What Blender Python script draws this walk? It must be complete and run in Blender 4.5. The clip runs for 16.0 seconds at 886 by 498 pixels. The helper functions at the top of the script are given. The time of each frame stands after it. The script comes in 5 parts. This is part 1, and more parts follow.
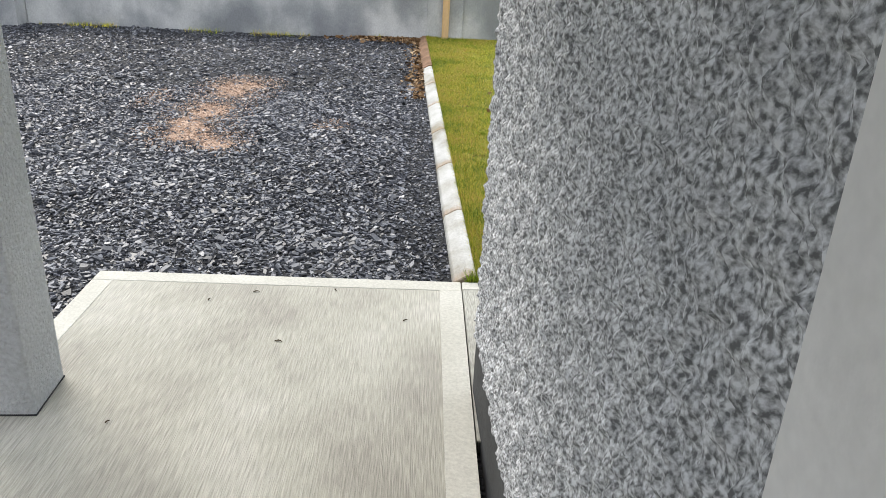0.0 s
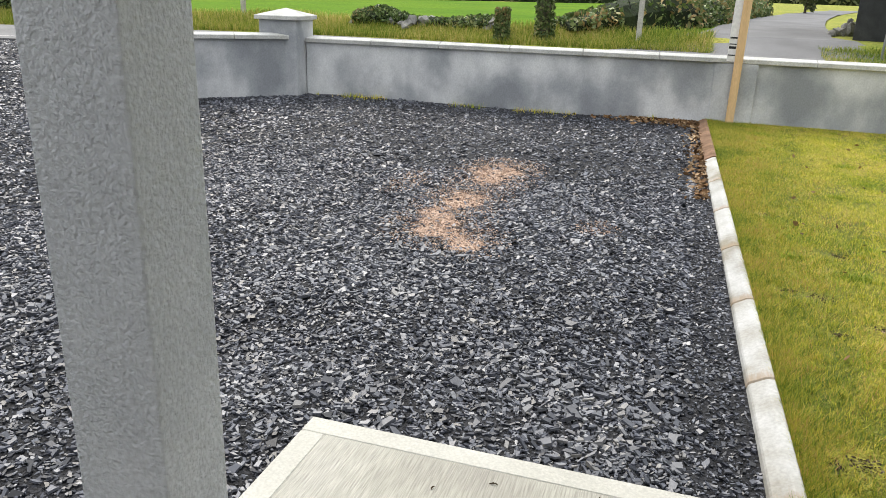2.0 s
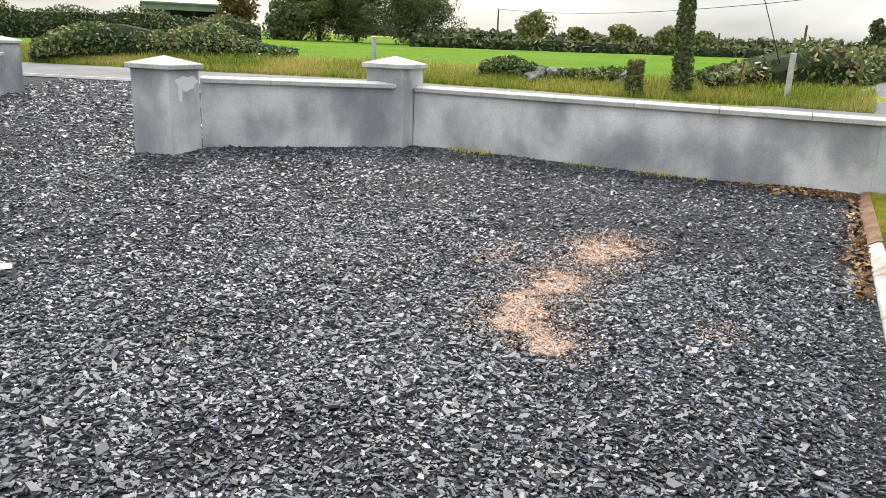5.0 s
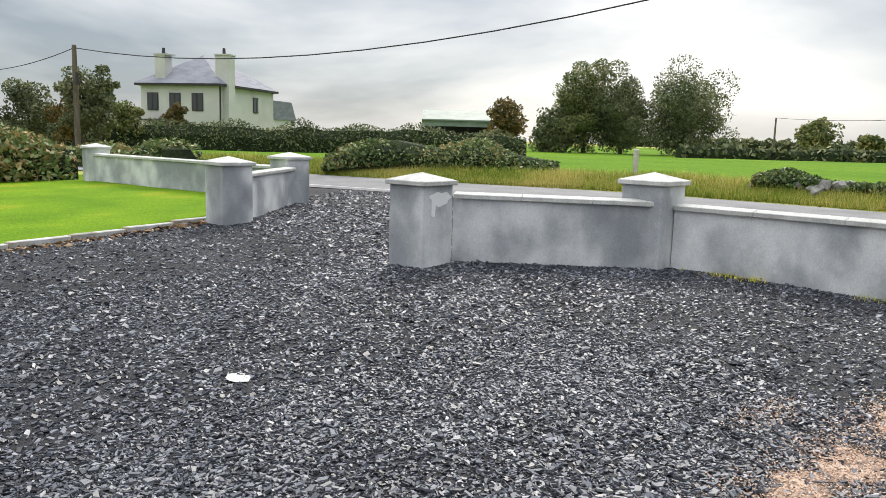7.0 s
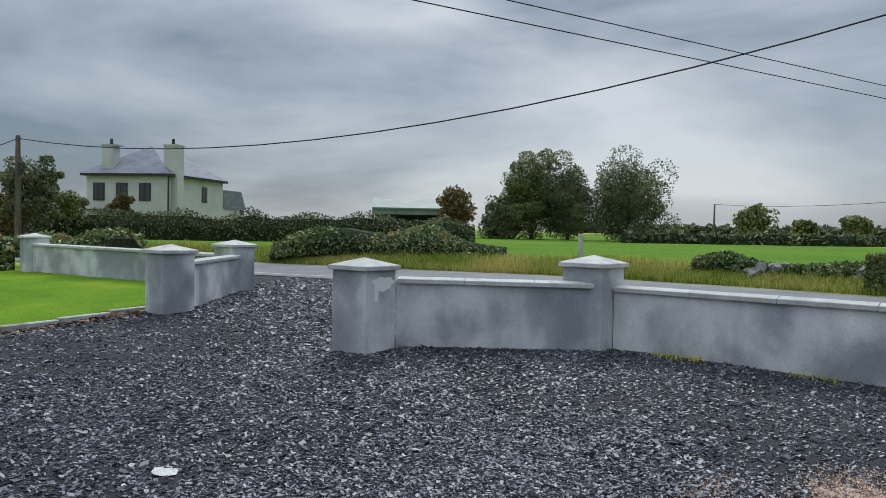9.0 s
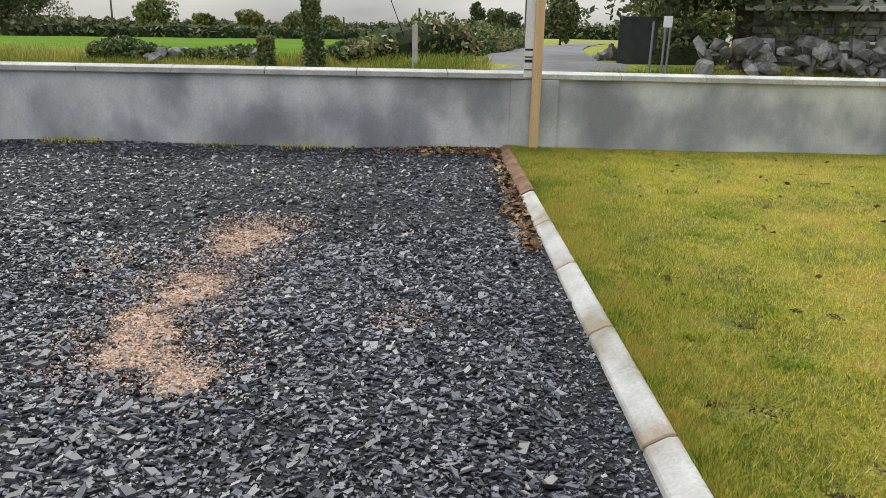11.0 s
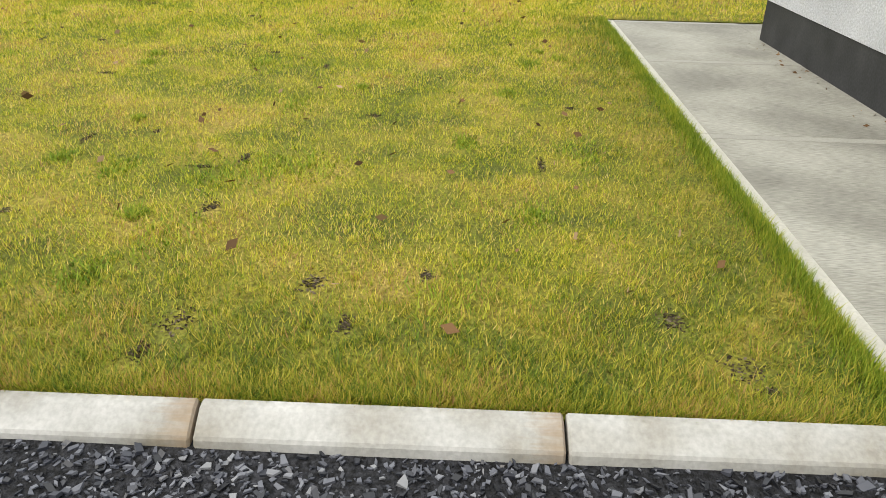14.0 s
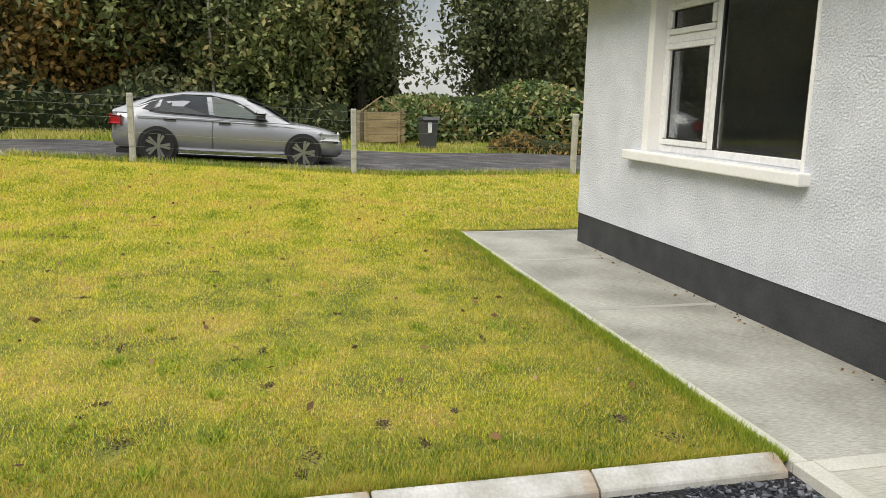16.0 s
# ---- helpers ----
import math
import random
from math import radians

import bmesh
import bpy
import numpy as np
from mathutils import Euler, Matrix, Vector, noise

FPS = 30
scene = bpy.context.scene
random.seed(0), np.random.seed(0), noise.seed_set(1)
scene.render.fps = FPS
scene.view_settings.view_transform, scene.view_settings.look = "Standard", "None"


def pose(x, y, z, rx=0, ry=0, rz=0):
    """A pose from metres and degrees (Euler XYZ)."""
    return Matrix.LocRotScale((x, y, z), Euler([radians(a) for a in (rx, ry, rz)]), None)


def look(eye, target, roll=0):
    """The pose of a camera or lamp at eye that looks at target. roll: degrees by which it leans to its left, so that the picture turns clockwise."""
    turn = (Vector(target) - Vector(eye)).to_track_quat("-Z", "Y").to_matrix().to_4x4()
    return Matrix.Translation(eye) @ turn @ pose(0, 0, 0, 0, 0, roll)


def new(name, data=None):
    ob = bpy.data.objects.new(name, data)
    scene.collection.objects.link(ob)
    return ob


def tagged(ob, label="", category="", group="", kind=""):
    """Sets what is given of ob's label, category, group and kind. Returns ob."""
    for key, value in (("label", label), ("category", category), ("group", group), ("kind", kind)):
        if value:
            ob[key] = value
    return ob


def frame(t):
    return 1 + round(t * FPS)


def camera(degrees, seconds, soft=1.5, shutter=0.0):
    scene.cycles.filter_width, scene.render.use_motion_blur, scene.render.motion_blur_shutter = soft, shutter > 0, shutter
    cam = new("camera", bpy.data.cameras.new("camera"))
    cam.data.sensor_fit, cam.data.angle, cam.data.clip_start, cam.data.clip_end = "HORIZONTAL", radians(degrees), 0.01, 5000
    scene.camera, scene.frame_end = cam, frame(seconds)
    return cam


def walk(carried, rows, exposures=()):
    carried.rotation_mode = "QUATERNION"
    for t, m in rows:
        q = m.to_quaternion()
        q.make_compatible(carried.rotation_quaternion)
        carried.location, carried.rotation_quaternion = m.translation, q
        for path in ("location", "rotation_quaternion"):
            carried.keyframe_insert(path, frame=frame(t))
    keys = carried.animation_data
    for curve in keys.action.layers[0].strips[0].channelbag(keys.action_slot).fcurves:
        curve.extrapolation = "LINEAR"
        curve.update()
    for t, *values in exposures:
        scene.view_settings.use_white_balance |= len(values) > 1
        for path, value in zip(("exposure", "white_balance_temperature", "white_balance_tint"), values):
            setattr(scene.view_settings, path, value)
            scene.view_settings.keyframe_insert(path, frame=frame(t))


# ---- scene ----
cam = camera(61.0, 16.0, soft=0.6)
PATH = [
    (0, (-0.249, -3.324, 1.584), (-0.18, -1.484, 0.804), 2.8),
    (0.5, (-0.341, -3.13, 1.595), (-0.48, -1.292, 0.818), 2.5),
    (1, (-0.419, -2.878, 1.629), (-0.732, -1.047, 0.886), 2.2),
    (1.5, (-0.493, -2.608, 1.636), (-0.941, -0.787, 0.941), 1.9),
    (2, (-0.528, -2.344, 1.621), (-1.087, -0.537, 0.969), 1.9),
    (2.5, (-0.492, -2.105, 1.629), (-1.139, -0.315, 1.015), 1.9),
    (3, (-0.458, -2.001, 1.618), (-1.176, -0.23, 1.029), 1.9),
    (3.2, (-0.459, -1.98, 1.621), (-1.2, -0.216, 1.039), 1.9),
    (5.3, (-0.673, -1.224, 1.581), (-1.609, 0.463, 1.051), 2.5),
    (5.5, (-0.73, -1.139, 1.579), (-1.712, 0.525, 1.061), 2.5),
    (6, (-0.818, -0.994, 1.613), (-1.948, 0.588, 1.143), 2.1),
    (6.5, (-0.838, -0.869, 1.634), (-2.14, 0.599, 1.246), 1.8),
    (7, (-0.839, -0.833, 1.646), (-2.293, 0.509, 1.357), 1.6),
    (7.5, (-0.911, -0.819, 1.618), (-2.461, 0.43, 1.431), 1.7),
    (8, (-0.903, -0.786, 1.621), (-2.487, 0.43, 1.516), 1.8),
    (8.2, (-0.875, -0.777, 1.621), (-2.455, 0.448, 1.541), 1.8),
    (10.3, (-0.688, -0.607, 1.499), (-1.25, 1.299, 1.274), 1.2),
    (10.5, (-0.705, -0.545, 1.44), (-1.126, 1.387, 1.137), 1.2),
    (11, (-0.763, -0.371, 1.303), (-0.795, 1.553, 0.757), 1.2),
    (11.5, (-0.873, -0.192, 1.244), (-0.464, 1.613, 0.487), 1.3),
    (12, (-1.013, 0.063, 1.218), (-0.114, 1.631, 0.364), 2.2),
    (12.5, (-1.101, 0.381, 1.2), (0.236, 1.574, 0.313), 3.3),
    (13, (-1.252, 0.591, 1.149), (0.367, 1.341, 0.247), 1.9),
    (13.5, (-1.352, 0.892, 1.177), (0.394, 1.234, 0.264), 1.5),
    (14, (-1.509, 1.186, 1.261), (0.274, 1.26, 0.358), 1.2),
    (14.5, (-1.74, 1.435, 1.388), (0.072, 1.34, 0.546), 1.3),
    (15, (-2.052, 1.673, 1.449), (-0.19, 1.468, 0.749), 1.4),
    (15.5, (-2.345, 1.946, 1.488), (-0.441, 1.643, 0.958), 1.2),
    (16, (-2.634, 2.2, 1.511), (-0.724, 1.748, 1.129), 1.1),
]
EXPOSURES = [
    (0, 0.68, 6700, 10), (1.0, 0.66, 6700, 10), (1.5, 0.64, 6800, 10), (3, 0.82, 6900, 10), (5.5, 0.9, 7000, 10), (6.5, 0.9, 7100, 10), (7, 0.7, 6800, 10), (7.5, 0.27, 6200, 8), (8.2, 0.1, 6100, 8),
    (10.3, -0.3, 5900, 6), (10.7, -0.12, 6100, 8), (11, 0.28, 6800, 10), (11.5, 0.6, 7400, 10), (13, 0.6, 7400, 9), (14.5, 0.4, 7100, 8), (16, 0.46, 7100, 9)]
walk(cam, [(t, look(eye, target, roll)) for t, eye, target, roll in PATH], EXPOSURES)

# ---- world and light ----
SUN_EL, SUN_AZ = 48.0, -35.0
world = bpy.data.worlds.new("world")
scene.world = world
world.use_nodes = True
wt = world.node_tree
wt.nodes.clear()


def link(tree, a, b):
    tree.links.new(a, b)


def build_sky():
    n = wt.nodes
    out = n.new("ShaderNodeOutputWorld")
    bg_sky, bg_cloud, mixer = n.new("ShaderNodeBackground"), n.new("ShaderNodeBackground"), n.new("ShaderNodeMixShader")
    sky = n.new("ShaderNodeTexSky")
    sky.sky_type, sky.sun_disc = "NISHITA", False
    sky.sun_elevation, sky.sun_rotation = radians(SUN_EL), radians(SUN_AZ)
    bg_sky.inputs[1].default_value = 0.12
    coord, mp = n.new("ShaderNodeTexCoord"), n.new("ShaderNodeMapping")
    mp.inputs["Scale"].default_value = (1.0, 1.0, 3.4)
    mp.inputs["Location"].default_value = (0.35, 0.1, 0.2)
    noi = n.new("ShaderNodeTexNoise")
    noi.inputs["Scale"].default_value, noi.inputs["Detail"].default_value, noi.inputs["Roughness"].default_value = 1.7, 5.0, 0.52
    noi.inputs["Distortion"].default_value = 0.25
    ramp = n.new("ShaderNodeValToRGB")
    e = ramp.color_ramp.elements
    e[0].position, e[0].color = 0.39, (0.24, 0.28, 0.33, 1)
    e[1].position, e[1].color = 0.68, (0.84, 0.84, 0.84, 1)
    mid = ramp.color_ramp.elements.new(0.52)
    mid.color = (0.50, 0.53, 0.57, 1)
    bg_cloud.inputs[1].default_value = 1.0
    link(wt, coord.outputs["Generated"], mp.inputs[0])
    link(wt, mp.outputs[0], noi.inputs["Vector"])
    link(wt, noi.outputs["Fac"], ramp.inputs[0])
    link(wt, ramp.outputs[0], bg_cloud.inputs[0])
    # an overcast sky is about three times brighter overhead than at the horizon
    sep, rise = n.new("ShaderNodeSeparateXYZ"), n.new("ShaderNodeMapRange")
    link(wt, coord.outputs["Generated"], sep.inputs[0])
    rise.inputs[1].default_value, rise.inputs[2].default_value = 0.25, 1.0
    rise.inputs[3].default_value, rise.inputs[4].default_value = 0.78, 3.4
    link(wt, sep.outputs["Z"], rise.inputs[0])
    link(wt, rise.outputs[0], bg_cloud.inputs[1])
    link(wt, sky.outputs[0], bg_sky.inputs[0])
    mixer.inputs[0].default_value = 0.88
    link(wt, bg_sky.outputs[0], mixer.inputs[1])
    link(wt, bg_cloud.outputs[0], mixer.inputs[2])
    link(wt, mixer.outputs[0], out.inputs[0])


build_sky()
sun = new("sun", bpy.data.lights.new("sun", "SUN"))
sun.data.energy, sun.data.angle, sun.data.color = 1.5, radians(30), (1.0, 0.95, 0.88)
a, el = radians(SUN_AZ), radians(SUN_EL)
sun.matrix_world = look((0, 0, 30), Vector((0, 0, 30)) - Vector((math.sin(a) * math.cos(el), math.cos(a) * math.cos(el), math.sin(el))))


# ---- materials ----
def mat(name, stops, scale=4.0, rough=0.85, bump=0.25, bscale=80.0, grain=0.25, gscale=45.0, metal=0.0, stretch=(1, 1, 1), dist=0.004, island=0.0, spec=0.3, rand_obj=0.0, fstretch=None, gs=0.2):
    """A procedural surface: large stains through a ramp, fine grain over it, fine relief."""
    m = bpy.data.materials.new(name)
    m.use_nodes = True
    t = m.node_tree
    n = t.nodes
    b = n["Principled BSDF"]
    geo, mp = n.new("ShaderNodeNewGeometry"), n.new("ShaderNodeMapping")
    mp.inputs["Scale"].default_value = stretch
    link(t, geo.outputs["Position"], mp.inputs[0])
    big, fine, rel = n.new("ShaderNodeTexNoise"), n.new("ShaderNodeTexNoise"), n.new("ShaderNodeTexNoise")
    for node, sc, de in ((big, scale, 6.0), (fine, gscale, 3.0), (rel, bscale, 4.0)):
        node.inputs["Scale"].default_value, node.inputs["Detail"].default_value = sc, de
        link(t, mp.outputs[0], node.inputs["Vector"])
    if fstretch:
        mp2 = n.new("ShaderNodeMapping")
        mp2.inputs["Scale"].default_value = fstretch
        link(t, geo.outputs["Position"], mp2.inputs[0])
        for node in (fine, rel):
            link(t, mp2.outputs[0], node.inputs["Vector"])
    ramp = n.new("ShaderNodeValToRGB")
    el = ramp.color_ramp.elements
    while len(el) < len(stops):
        el.new(0.5)
    for k, (p, c) in enumerate(stops):
        el[k].position, el[k].color = p, (*c, 1)
    link(t, big.outputs["Fac"], ramp.inputs[0])
    mul = n.new("ShaderNodeMix")
    mul.data_type, mul.blend_type = "RGBA", "MULTIPLY"
    mul.inputs[0].default_value = 1.0
    g = n.new("ShaderNodeMapRange")
    g.inputs[1].default_value, g.inputs[2].default_value = 0.5 - gs, 0.5 + gs
    g.inputs[3].default_value, g.inputs[4].default_value = 1 - grain, 1 + grain * 0.6
    link(t, fine.outputs["Fac"], g.inputs[0])
    last = g.outputs[0]
    for amount, src in ((island, geo.outputs["Random Per Island"]), (rand_obj, None)):
        if amount:
            if src is None:
                src = n.new("ShaderNodeObjectInfo").outputs["Random"]
            r = n.new("ShaderNodeMapRange")
            r.inputs[3].default_value, r.inputs[4].default_value = 1 - amount, 1 + amount
            link(t, src, r.inputs[0])
            mm = n.new("ShaderNodeMath")
            mm.operation = "MULTIPLY"
            link(t, last, mm.inputs[0]), link(t, r.outputs[0], mm.inputs[1])
            last = mm.outputs[0]
    link(t, ramp.outputs[0], mul.inputs[6]), link(t, last, mul.inputs[7])
    link(t, mul.outputs[2], b.inputs["Base Color"])
    b.inputs["Roughness"].default_value, b.inputs["Metallic"].default_value = rough, metal
    b.inputs["Specular IOR Level"].default_value = spec
    if bump:
        bp = n.new("ShaderNodeBump")
        bp.inputs["Strength"].default_value, bp.inputs["Distance"].default_value = bump, dist
        link(t, rel.outputs["Fac"], bp.inputs["Height"])
        link(t, bp.outputs[0], b.inputs["Normal"])
    return m


def plain(name, c, rough=0.5, metal=0.0, spec=0.4, grain=0.12):
    return mat(name, [(0.3, tuple(v * 0.93 for v in c)), (0.7, c)], 6.0, rough, 0.06, 120.0, grain, 30.0, metal, spec=spec)


def island_mat(name, stops, rough=0.6, scale=0.5, spec=0.2, through_light=0.0, patch=0.35):
    """Each loose piece takes its own colour from the ramp, shifted by large patches."""
    m = bpy.data.materials.new(name)
    m.use_nodes = True
    t = m.node_tree
    n = t.nodes
    b = n["Principled BSDF"]
    geo, noi, add, ramp = n.new("ShaderNodeNewGeometry"), n.new("ShaderNodeTexNoise"), n.new("ShaderNodeMath"), n.new("ShaderNodeValToRGB")
    noi.inputs["Scale"].default_value, noi.inputs["Detail"].default_value = scale, 3.0
    link(t, geo.outputs["Position"], noi.inputs["Vector"])
    mr = n.new("ShaderNodeMapRange")
    mr.inputs[1].default_value, mr.inputs[2].default_value = 0.32, 0.68
    mr.inputs[3].default_value, mr.inputs[4].default_value = -patch, patch
    link(t, noi.outputs["Fac"], mr.inputs[0])
    link(t, geo.outputs["Random Per Island"], add.inputs[0]), link(t, mr.outputs[0], add.inputs[1])
    el = ramp.color_ramp.elements
    while len(el) < len(stops):
        el.new(0.5)
    for k, (p, c) in enumerate(stops):
        el[k].position, el[k].color = p, (*c, 1)
    link(t, add.outputs[0], ramp.inputs[0])
    link(t, ramp.outputs[0], b.inputs["Base Color"])
    b.inputs["Roughness"].default_value, b.inputs["Specular IOR Level"].default_value = rough, spec
    if through_light:
        tr, mx = n.new("ShaderNodeBsdfTranslucent"), n.new("ShaderNodeMixShader")
        link(t, ramp.outputs[0], tr.inputs[0])
        mx.inputs[0].default_value = through_light
        link(t, b.outputs[0], mx.inputs[1]), link(t, tr.outputs[0], mx.inputs[2])
        link(t, mx.outputs[0], n["Material Output"].inputs[0])
    return m


def glass_mat(name, tint=(0.9, 0.95, 0.95)):
    m = bpy.data.materials.new(name)
    m.use_nodes = True
    b = m.node_tree.nodes["Principled BSDF"]
    b.inputs["Base Color"].default_value = (*tint, 1)
    b.inputs["Roughness"].default_value, b.inputs["Transmission Weight"].default_value, b.inputs["IOR"].default_value = 0.0, 1.0, 1.5
    return m


M = {}
M["concrete"] = mat("slab_concrete", [(0.34, (0.34, 0.325, 0.285)), (0.5, (0.43, 0.42, 0.365)), (0.66, (0.50, 0.485, 0.44))], 1.5, 0.9, 0.7, 190, 0.27, 190, fstretch=(1, 0.05, 1), dist=0.006)
M["concrete_path"] = mat("path_concrete", [(0.36, (0.26, 0.255, 0.225)), (0.5, (0.34, 0.335, 0.295)), (0.64, (0.42, 0.415, 0.37))], 1.3, 0.72, 0.6, 170, 0.34, 170, dist=0.006, fstretch=(1, 0.12, 1))
M["concrete_band"] = mat("smooth_path_band", [(0.3, (0.34, 0.335, 0.30)), (0.7, (0.41, 0.405, 0.365))], 2.0, 0.8, 0.2, 150, 0.12, 90)
M["trim"] = mat("trowelled_edge_concrete", [(0.3, (0.46, 0.45, 0.40)), (0.7, (0.57, 0.56, 0.51))], 2.2, 0.85, 0.3, 150, 0.14, 90)
M["kerb"] = mat("kerb_concrete", [(0.33, (0.27, 0.25, 0.20)), (0.42, (0.37, 0.36, 0.33)), (0.54, (0.46, 0.46, 0.445)), (0.7, (0.55, 0.55, 0.54))], 3.0, 0.88, 0.35, 120, 0.14, 70, rand_obj=0.10)


def rust_at_joint(m):
    """Rust has run down beside the joint at one end of each stone."""
    t = m.node_tree
    n = t.nodes
    b = n["Principled BSDF"]
    was = b.inputs["Base Color"].links[0].from_socket
    co, sep, noi, add, mr, mx = n.new("ShaderNodeTexCoord"), n.new("ShaderNodeSeparateXYZ"), n.new("ShaderNodeTexNoise"), n.new("ShaderNodeMath"), n.new("ShaderNodeMapRange"), n.new("ShaderNodeMix")
    link(t, co.outputs["Object"], sep.inputs[0])
    noi.inputs["Scale"].default_value = 14.0
    add.operation = "MULTIPLY_ADD"
    link(t, noi.outputs["Fac"], add.inputs[0])
    add.inputs[1].default_value = -0.14
    link(t, sep.outputs["Y"], add.inputs[2])
    mr.inputs[1].default_value, mr.inputs[2].default_value = -0.07, 0.03
    mr.inputs[3].default_value, mr.inputs[4].default_value = 0.65, 0.0
    link(t, add.outputs[0], mr.inputs[0])
    mx.data_type = "RGBA"
    link(t, mr.outputs[0], mx.inputs[0])
    link(t, was, mx.inputs[6])
    mx.inputs[7].default_value = (0.30, 0.205, 0.12, 1)
    link(t, mx.outputs[2], b.inputs["Base Color"])


rust_at_joint(M["kerb"])
M["kerb_brown"] = mat("rusty_kerb", [(0.3, (0.12, 0.07, 0.04)), (0.7, (0.28, 0.17, 0.11))], 6, 0.95, 0.4, 100, 0.3, 60)
M["plaster"] = mat("cement_render", [(0.36, (0.27, 0.285, 0.305)), (0.46, (0.38, 0.395, 0.415)), (0.55, (0.59, 0.60, 0.61)), (0.66, (0.76, 0.77, 0.77))], 1.2, 0.9, 0.3, 80, 0.12, 60, stretch=(1.0, 1.0, 0.75))
M["pillar"] = mat("pillar_render", [(0.3, (0.54, 0.56, 0.585)), (0.7, (0.63, 0.65, 0.675))], 3, 0.9, 1.0, 85, 0.14, 70, dist=0.014)
M["coping"] = mat("coping_concrete", [(0.3, (0.42, 0.42, 0.40)), (0.7, (0.60, 0.60, 0.58))], 5, 0.9, 0.3, 100, 0.2, 60, rand_obj=0.08)
M["dash"] = mat("roughcast_dash", [(0.3, (0.62, 0.645, 0.70)), (0.7, (0.74, 0.765, 0.825))], 3, 0.9, 0.9, 62, 0.16, 62, dist=0.024, gs=0.16)
M["plinth"] = mat("dark_plinth_paint", [(0.3, (0.035, 0.037, 0.04)), (0.7, (0.06, 0.062, 0.066))], 4, 0.7, 0.3, 60, 0.2, 60)
M["white"] = plain("white_pvc", (0.8, 0.8, 0.8), 0.35)
M["white_paint"] = mat("white_wall_paint", [(0.3, (0.80, 0.79, 0.78)), (0.7, (0.86, 0.85, 0.84))], 4, 0.6, 0.15, 80, 0.05, 60)
M["black"] = plain("black_seal", (0.02, 0.02, 0.022), 0.5)
M["glass"] = glass_mat("window_glass")
# dark slate bed, with the shade between chips put into its colour
M["gravel_bed"] = mat("slate_bed_gap_shade", [(0.3, (0.010, 0.0105, 0.013)), (0.55, (0.024, 0.025, 0.030)), (0.75, (0.045, 0.046, 0.052))], 1.0, 0.75, 1.0, 45, 0.8, 60, dist=0.03, gs=0.12)
M["chip"] = island_mat("slate_chip", [(0.0, (0.010, 0.011, 0.015)), (0.3, (0.034, 0.037, 0.049)), (0.65, (0.092, 0.098, 0.122)), (0.9, (0.165, 0.173, 0.20)), (1.0, (0.24, 0.246, 0.262))], 0.38, 1.1, 0.6, patch=0.16)
M["chip_pale"] = island_mat("pale_slate_flake", [(0.0, (0.045, 0.048, 0.06)), (0.5, (0.10, 0.106, 0.125)), (0.85, (0.16, 0.165, 0.182)), (1.0, (0.27, 0.26, 0.25))], 0.45, 1.5, 0.5, patch=0.15)
M["sand"] = mat("orange_sand", [(0.3, (0.34, 0.235, 0.175)), (0.55, (0.48, 0.345, 0.265)), (0.75, (0.57, 0.43, 0.34))], 9, 0.95, 0.6, 120, 0.4, 80, dist=0.008)
M["soil"] = mat("lawn_soil", [(0.34, (0.13, 0.15, 0.028)), (0.46, (0.21, 0.22, 0.034)), (0.56, (0.31, 0.28, 0.045)), (0.68, (0.42, 0.32, 0.085))], 2.2, 0.95, 1.0, 70, 0.5, 60, dist=0.03)
M["grass"] = island_mat("lawn_grass", [(0.0, (0.15, 0.24, 0.02)), (0.22, (0.38, 0.45, 0.032)), (0.5, (0.64, 0.60, 0.055)), (0.78, (0.84, 0.68, 0.13)), (0.92, (0.84, 0.66, 0.27)), (1.0, (0.46, 0.27, 0.11))], 0.55, 1.5, 0.3, 0.38, 0.30)
M["grass_edge"] = island_mat("edge_grass", [(0.0, (0.07, 0.13, 0.014)), (0.3, (0.19, 0.27, 0.024)), (0.6, (0.40, 0.40, 0.04)), (0.85, (0.62, 0.50, 0.09)), (1.0, (0.46, 0.28, 0.10))], 0.55, 2.5, 0.3, 0.35, 0.28)
M["lawn_far"] = mat("bright_lawn", [(0.3, (0.085, 0.185, 0.004)), (0.6, (0.14, 0.25, 0.007)), (0.8, (0.28, 0.28, 0.02))], 0.6, 0.9, 0.6, 50, 0.35, 25, dist=0.02, spec=0.1)
M["field"] = mat("green_field", [(0.3, (0.07, 0.165, 0.006)), (0.7, (0.125, 0.225, 0.01))], 0.15, 0.95, 0.5, 12, 0.3, 5, dist=0.05, spec=0.1)
M["verge"] = mat("rough_verge", [(0.3, (0.15, 0.21, 0.025)), (0.55, (0.31, 0.32, 0.055)), (0.75, (0.44, 0.38, 0.11))], 0.8, 0.95, 0.8, 20, 0.4, 12, dist=0.05)
M["tall_grass"] = island_mat("verge_grass", [(0.0, (0.13, 0.21, 0.03)), (0.4, (0.28, 0.34, 0.055)), (0.7, (0.46, 0.43, 0.11)), (1.0, (0.58, 0.47, 0.20))], 0.8, 0.4, 0.15, 0.2, 0.3)
M["asphalt"] = mat("road_asphalt", [(0.3, (0.14, 0.14, 0.145)), (0.7, (0.22, 0.22, 0.225))], 0.7, 0.75, 0.5, 60, 0.25, 50)
M["paint"] = plain("road_paint", (0.6, 0.6, 0.58), 0.8)
M["bark"] = mat("tree_bark", [(0.3, (0.06, 0.05, 0.04)), (0.7, (0.15, 0.13, 0.10))], 6, 0.95, 1.0, 25, 0.4, 30, stretch=(1, 1, 0.3), dist=0.02)
M["leaf"] = island_mat("tree_leaves", [(0.0, (0.054, 0.074, 0.027)), (0.5, (0.155, 0.189, 0.068)), (0.85, (0.257, 0.270, 0.101)), (1.0, (0.351, 0.297, 0.135))], 0.6, 0.35, 0.25, 0.25)
